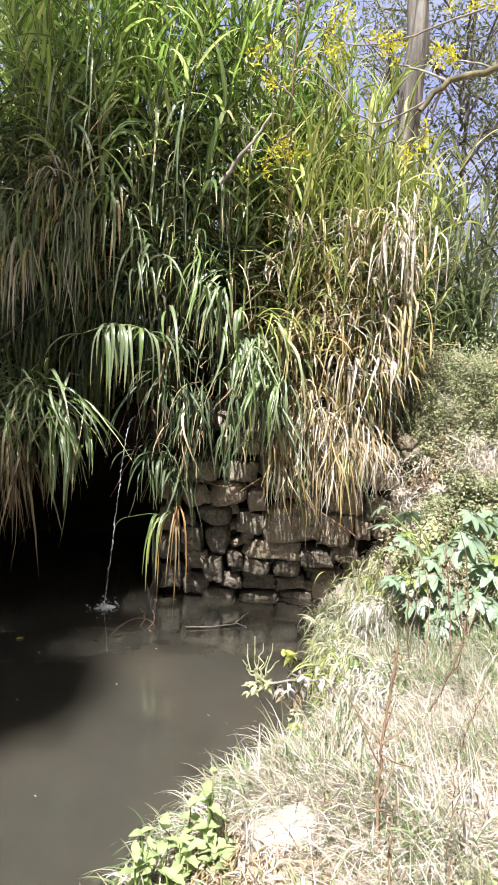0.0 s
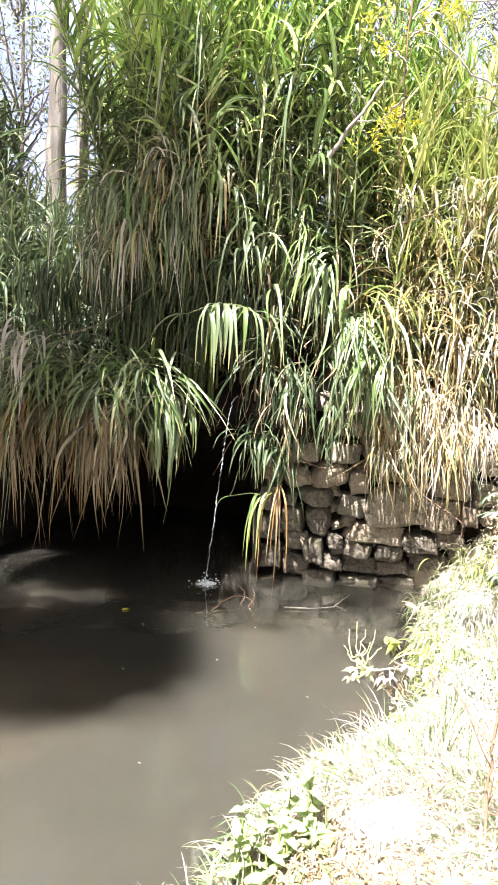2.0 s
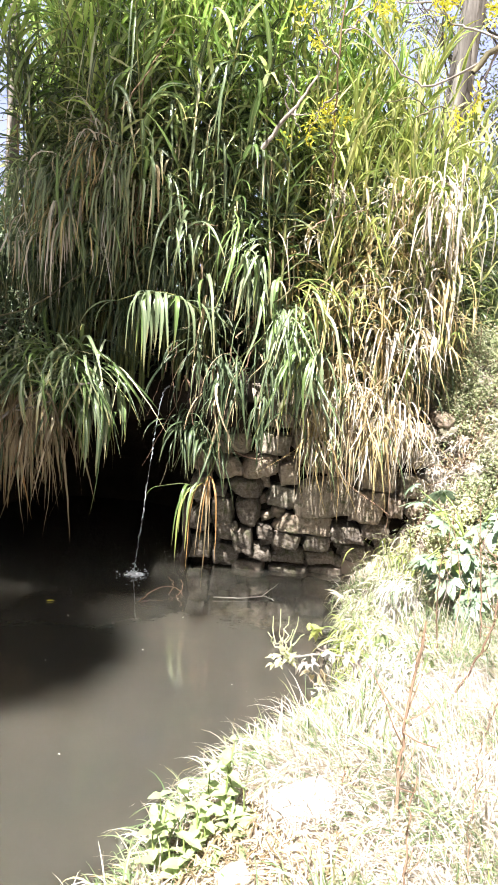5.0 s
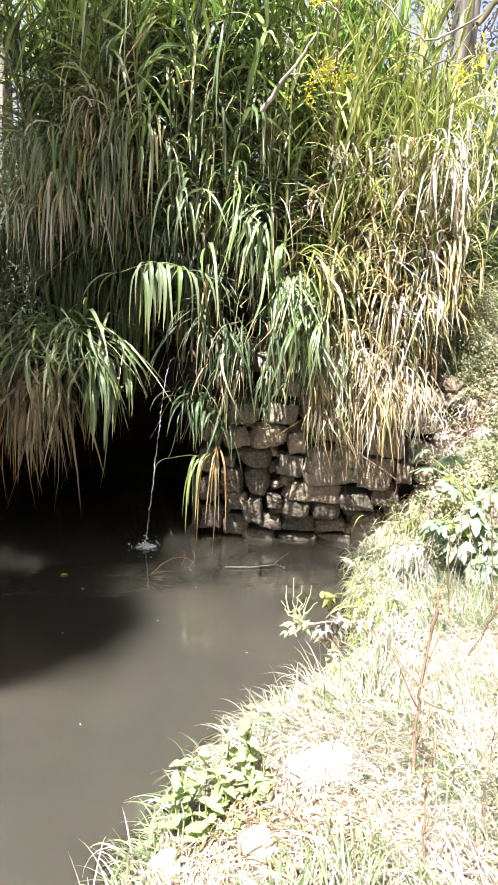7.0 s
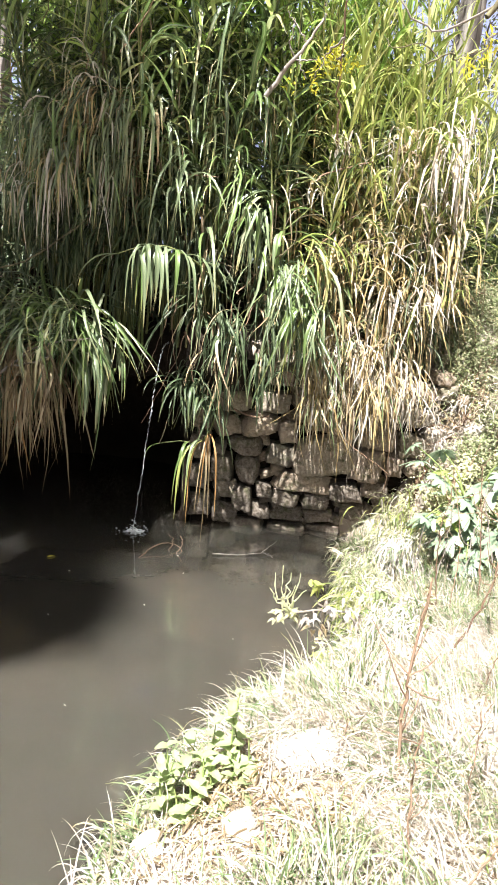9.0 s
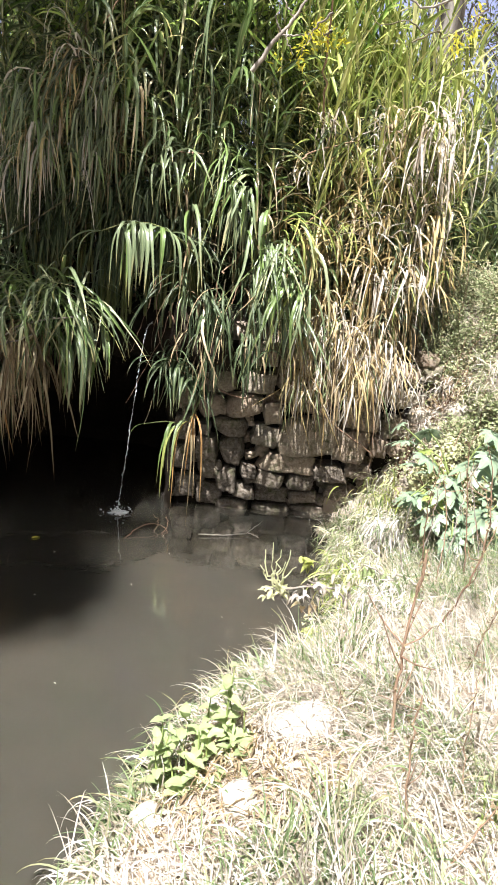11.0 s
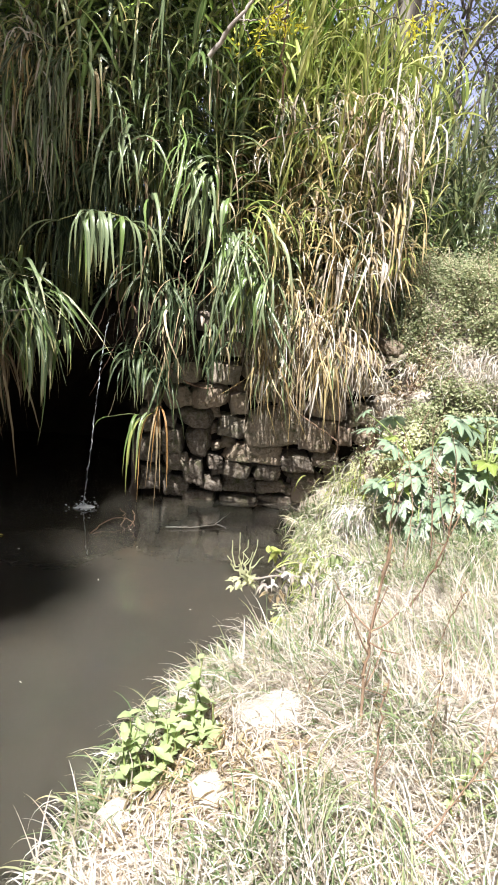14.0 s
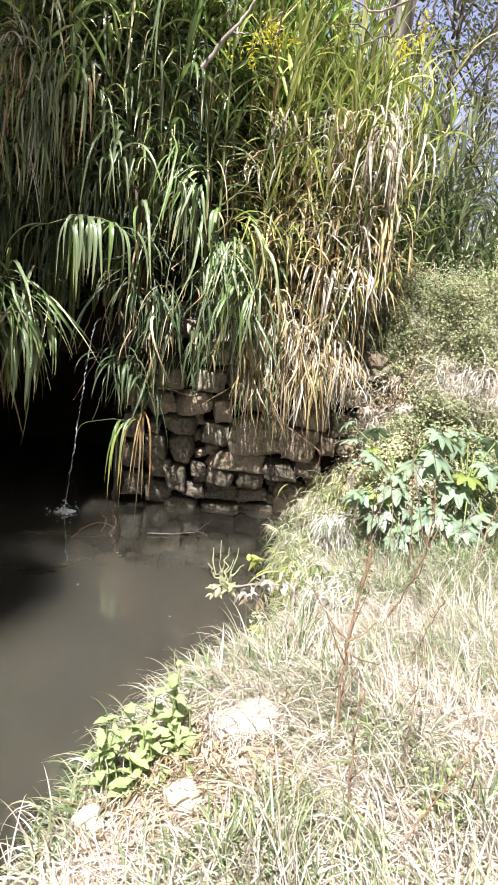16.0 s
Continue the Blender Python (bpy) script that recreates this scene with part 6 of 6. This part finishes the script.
# bare scrub trees against the sky
r = np.random.default_rng(505)
for cx, cy, hh in ((3.2, 9.5, 6.4), (4.1, 10.5, 7.2), (0.6, 10.0, 7.0), (-4.8, 10.5, 7.0), (2.9, 11.5, 8.0), (-2.9, 11.0, 6.5)):
    limbs = []
    for k in range(26):
        a, z0 = r.uniform(0, 6.28), r.uniform(0.8, 0.85 * hh)
        p0 = np.array((cx, cy, 1.5 + z0))
        p2 = p0 + np.array((math.cos(a) * r.uniform(0.5, 1.3), math.sin(a) * r.uniform(0.4, 1.0), r.uniform(0.4, 1.6)))
        limbs.append(([tuple(p0), tuple((p0 + p2) / 2 + r.normal(0, 0.12, 3)), tuple(p2)], 0.022))
    tree("tree", "thin-leaved grey scrub tree behind the slope", [(cx, cy, 1.4), (cx + 0.05, cy, 1.5 + 0.4 * hh), (cx + 0.1, cy, 1.5 + 0.9 * hh)], 0.05, limbs, 170, 0.085, M_BARK, M_CROWN, 510 + int(cx * 3), 0.3, group="scrub trees behind")

# an unseen tall tree across the pond, set so its crown shades the pond
def towards_sun(x, y, z):
    """The place at height z whose shade falls at x, y on the water."""
    return (x + z * TO_SUN.x / TO_SUN.z, y + z * TO_SUN.y / TO_SUN.z, z)


limbs = []
for sx, sy, sz in ((-1.50, 3.85, 13.6), (-1.02, 3.72, 13.2), (-1.15, 3.46, 13.0), (-1.75, 3.62, 13.8), (-0.92, 3.52, 13.4), (-1.30, 3.90, 13.9), (-2.05, 3.85, 13.5), (-0.98, 4.58, 14.2)):
    tip = Vector(towards_sun(sx, sy, sz))
    fork = Vector((-6.5, -5.2, 9.6 + 0.2 * (sz - 13)))
    limbs.append(([tuple(fork), tuple(fork.lerp(tip, 0.4) + Vector((0.25, 0, 0.35))), tuple(fork.lerp(tip, 0.75) + Vector((0.1, 0, 0.25))), tuple(tip)], 0.045))
tree("tree", "unseen tall tree whose crown shades the pond", [(-7.4, -5.8, 0.4), (-7.2, -5.7, 4.0), (-6.9, -5.5, 7.0), (-6.5, -5.2, 9.7)], 0.17, limbs, 330, 0.12, M_MOSSY, M_CROWN, 520, 0.6, spread=0.15, first=14, group="tall trees across the pond")
# a second unseen tree, placed to dapple and darken the left reeds
limbs = []
for sx, sy, sz in ((-1.35, 5.42, 12.4), (-1.80, 5.38, 12.6), (-1.45, 5.75, 13.0), (-0.75, 6.15, 12.8), (-1.2, 6.0, 13.4), (-0.95, 6.6, 13.6), (-0.55, 7.2, 13.0), (-0.4, 6.2, 12.6), (-1.05, 5.8, 13.1)):
    tip = Vector(towards_sun(sx, sy, sz))
    fork = Vector((-6.2, -3.2, 9.4))
    limbs.append(([tuple(fork), tuple(fork.lerp(tip, 0.4) + Vector((0.2, 0, 0.3))), tuple(fork.lerp(tip, 0.75) + Vector((0.1, 0, 0.2))), tuple(tip)], 0.04))
tree("tree", "unseen thin-leaved tall tree placed to dapple the reeds", [(-7.2, -3.4, 0.4), (-7.0, -3.4, 4.0), (-6.6, -3.3, 7.0), (-6.2, -3.2, 9.6)], 0.14, limbs, 340, 0.12, M_MOSSY, M_CROWN, 523, 0.5, spread=0.26, first=13, group="tall trees across the pond")
# a third unseen tree, added to darken the water along the wall
limbs = []
for sx, sy, sz in ((-0.40, 4.74, 12.2), (0.05, 4.86, 12.5), (0.50, 4.88, 12.0), (0.85, 4.86, 12.3)):
    tip = Vector(towards_sun(sx, sy, sz))
    fork = Vector((-5.6, -2.6, 9.2))
    limbs.append(([tuple(fork), tuple(fork.lerp(tip, 0.4) + Vector((0.1, 0, 0.4))), tuple(fork.lerp(tip, 0.75) + Vector((0.05, 0, 0.3))), tuple(tip)], 0.02))
tree("tree", "unseen sparse-leaved tree added to shade water by the wall", [(-7.0, -2.4, 0.4), (-6.8, -2.4, 4.0), (-6.3, -2.5, 7.0), (-5.6, -2.6, 9.3)], 0.10, limbs, 22, 0.12, M_MOSSY, M_CROWN, 524, 0.5, spread=0.24, first=14, group="tall trees across the pond")
SIDE_LIMB = [(4.4, 4.2, 2.9), (3.0, 4.0, 3.6), (2.0, 3.9, 3.68), (1.55, 4.0, 3.52), (1.28, 4.0, 3.44), (1.13, 4.0, 3.27)]
tree("tree", "slight leaning tree beside the slope", [(4.6, 4.3, 0.5), (4.5, 4.25, 1.8), (4.4, 4.2, 3.0), (4.6, 4.3, 4.6)], 0.07, [([(4.45, 4.22, 3.4), (4.9, 4.4, 4.2), (5.3, 4.5, 4.6)], 0.03), ([(4.5, 4.25, 3.8), (4.3, 4.5, 4.5), (4.2, 4.8, 4.9)], 0.03)], 60, 0.08, M_MOSSY, M_CROWN, 521, 0.4)


def flowering_branch(label, limb, twigs, seed, thick=0.03, bark=None):
    """A branch with thin twigs that end in sprays of yellow-green leaflets."""
    r = np.random.default_rng(seed)
    path = curve_through(limb, 20)
    top = thing("branch", label, "branch", "branches over the reeds", at=tuple(path[0]))
    part("limb", tube_mesh("limb", wiggle(path, 0.006, seed) - path[0], np.linspace(thick, thick * 0.5, 20), 8), bark or M_MOSSY, top)
    for pts, sprays in twigs:
        tp = wiggle(curve_through(pts, 14), 0.008, seed + 1)
        sprig = part("twig", tube_mesh("twig", tp - path[0], np.linspace(0.008, 0.003, 14), 5), M_GREYTWIG, top)
        if sprays:
            c = tp[r.integers(7, 14, sprays)] + r.normal(0, 0.05, (sprays, 3))
            q = np.repeat(c, 16, 0) + r.normal(0, 0.028, (sprays * 16, 3))
            m = len(q)
            part("yellow_spray", leaflet_mesh("yellow_spray", q - path[0], r.normal(0, 1, (m, 3)), r.normal(0, 1, (m, 3)) + np.array([0, 0, 1.0]), r.uniform(0.03, 0.06, m), r.uniform(0.010, 0.018, m)), M_YELLOW, sprig, "sprays of yellow leaflets", kind="stuff")


flowering_branch("mossy arching branch with yellow-leaved twigs", SIDE_LIMB, [
    ([(1.55, 4.0, 3.52), (1.35, 4.1, 3.62), (1.33, 4.2, 3.68)], 7), ([(1.7, 3.9, 3.6), (1.6, 4.1, 3.9), (1.5, 4.3, 4.05)], 9),
    ([(1.28, 4.0, 3.44), (1.1, 4.2, 3.6), (1.02, 4.3, 3.7), (0.86, 4.3, 3.85)], 8), ([(1.20, 4.05, 3.36), (0.97, 4.3, 3.30), (0.79, 4.3, 3.39), (0.61, 4.3, 3.54), (0.45, 4.3, 3.60)], 0),
    ([(1.5, 4.1, 3.9), (1.18, 4.3, 3.85), (0.81, 4.3, 3.75), (0.59, 4.3, 3.82)], 0), ([(1.25, 4.0, 3.42), (1.2, 4.1, 3.2), (1.15, 4.2, 3.1)], 4)], 530)
flowering_branch("thin grey stem with yellow-leaved twigs among the reeds", [(0.52, 5.1, 2.8), (0.47, 4.8, 3.1), (0.44, 4.5, 3.5), (0.45, 4.4, 4.4)], [
    ([(0.45, 4.5, 3.3), (0.36, 4.6, 3.25), (0.30, 4.7, 3.12)], 6), ([(0.45, 4.5, 3.2), (0.42, 4.65, 3.24), (0.40, 4.7, 3.26)], 4), ([(0.44, 4.5, 3.5), (0.3, 4.45, 3.6), (0.24, 4.4, 3.7)], 5),
    ([(0.45, 4.4, 3.7), (0.6, 4.4, 3.85), (0.72, 4.4, 3.98)], 6), ([(0.45, 4.4, 3.6), (0.55, 4.4, 3.7), (0.66, 4.4, 3.8)], 5)], 531, 0.008, M_TWIG)


def far_woods():
    """Leafy woods far behind, as loose heaps of leaves."""
    r = np.random.default_rng(540)
    c = np.stack([r.uniform(-26, 26, 900), r.uniform(16, 30, 900), np.zeros(900)], 1)
    c[:, 2] = 1.6 + r.uniform(0, 1, 900) ** 0.8 * (2.6 + 1.2 * np.sin(c[:, 0] * 0.7) + 0.8 * np.sin(c[:, 0] * 1.9))
    q = np.repeat(c, 45, 0) + r.normal(0, 0.45, (900 * 45, 3))
    m = len(q)
    me = leaflet_mesh("far_woods", q, r.normal(0, 1, (m, 3)), r.normal(0, 1, (m, 3)) + np.array([0, -0.5, 1.0]), r.uniform(0.12, 0.3, m), r.uniform(0.07, 0.16, m))
    solid("far_woods", me, M_CROWN, "hazy green woods far behind the reeds", "woods", "stuff")


far_woods()
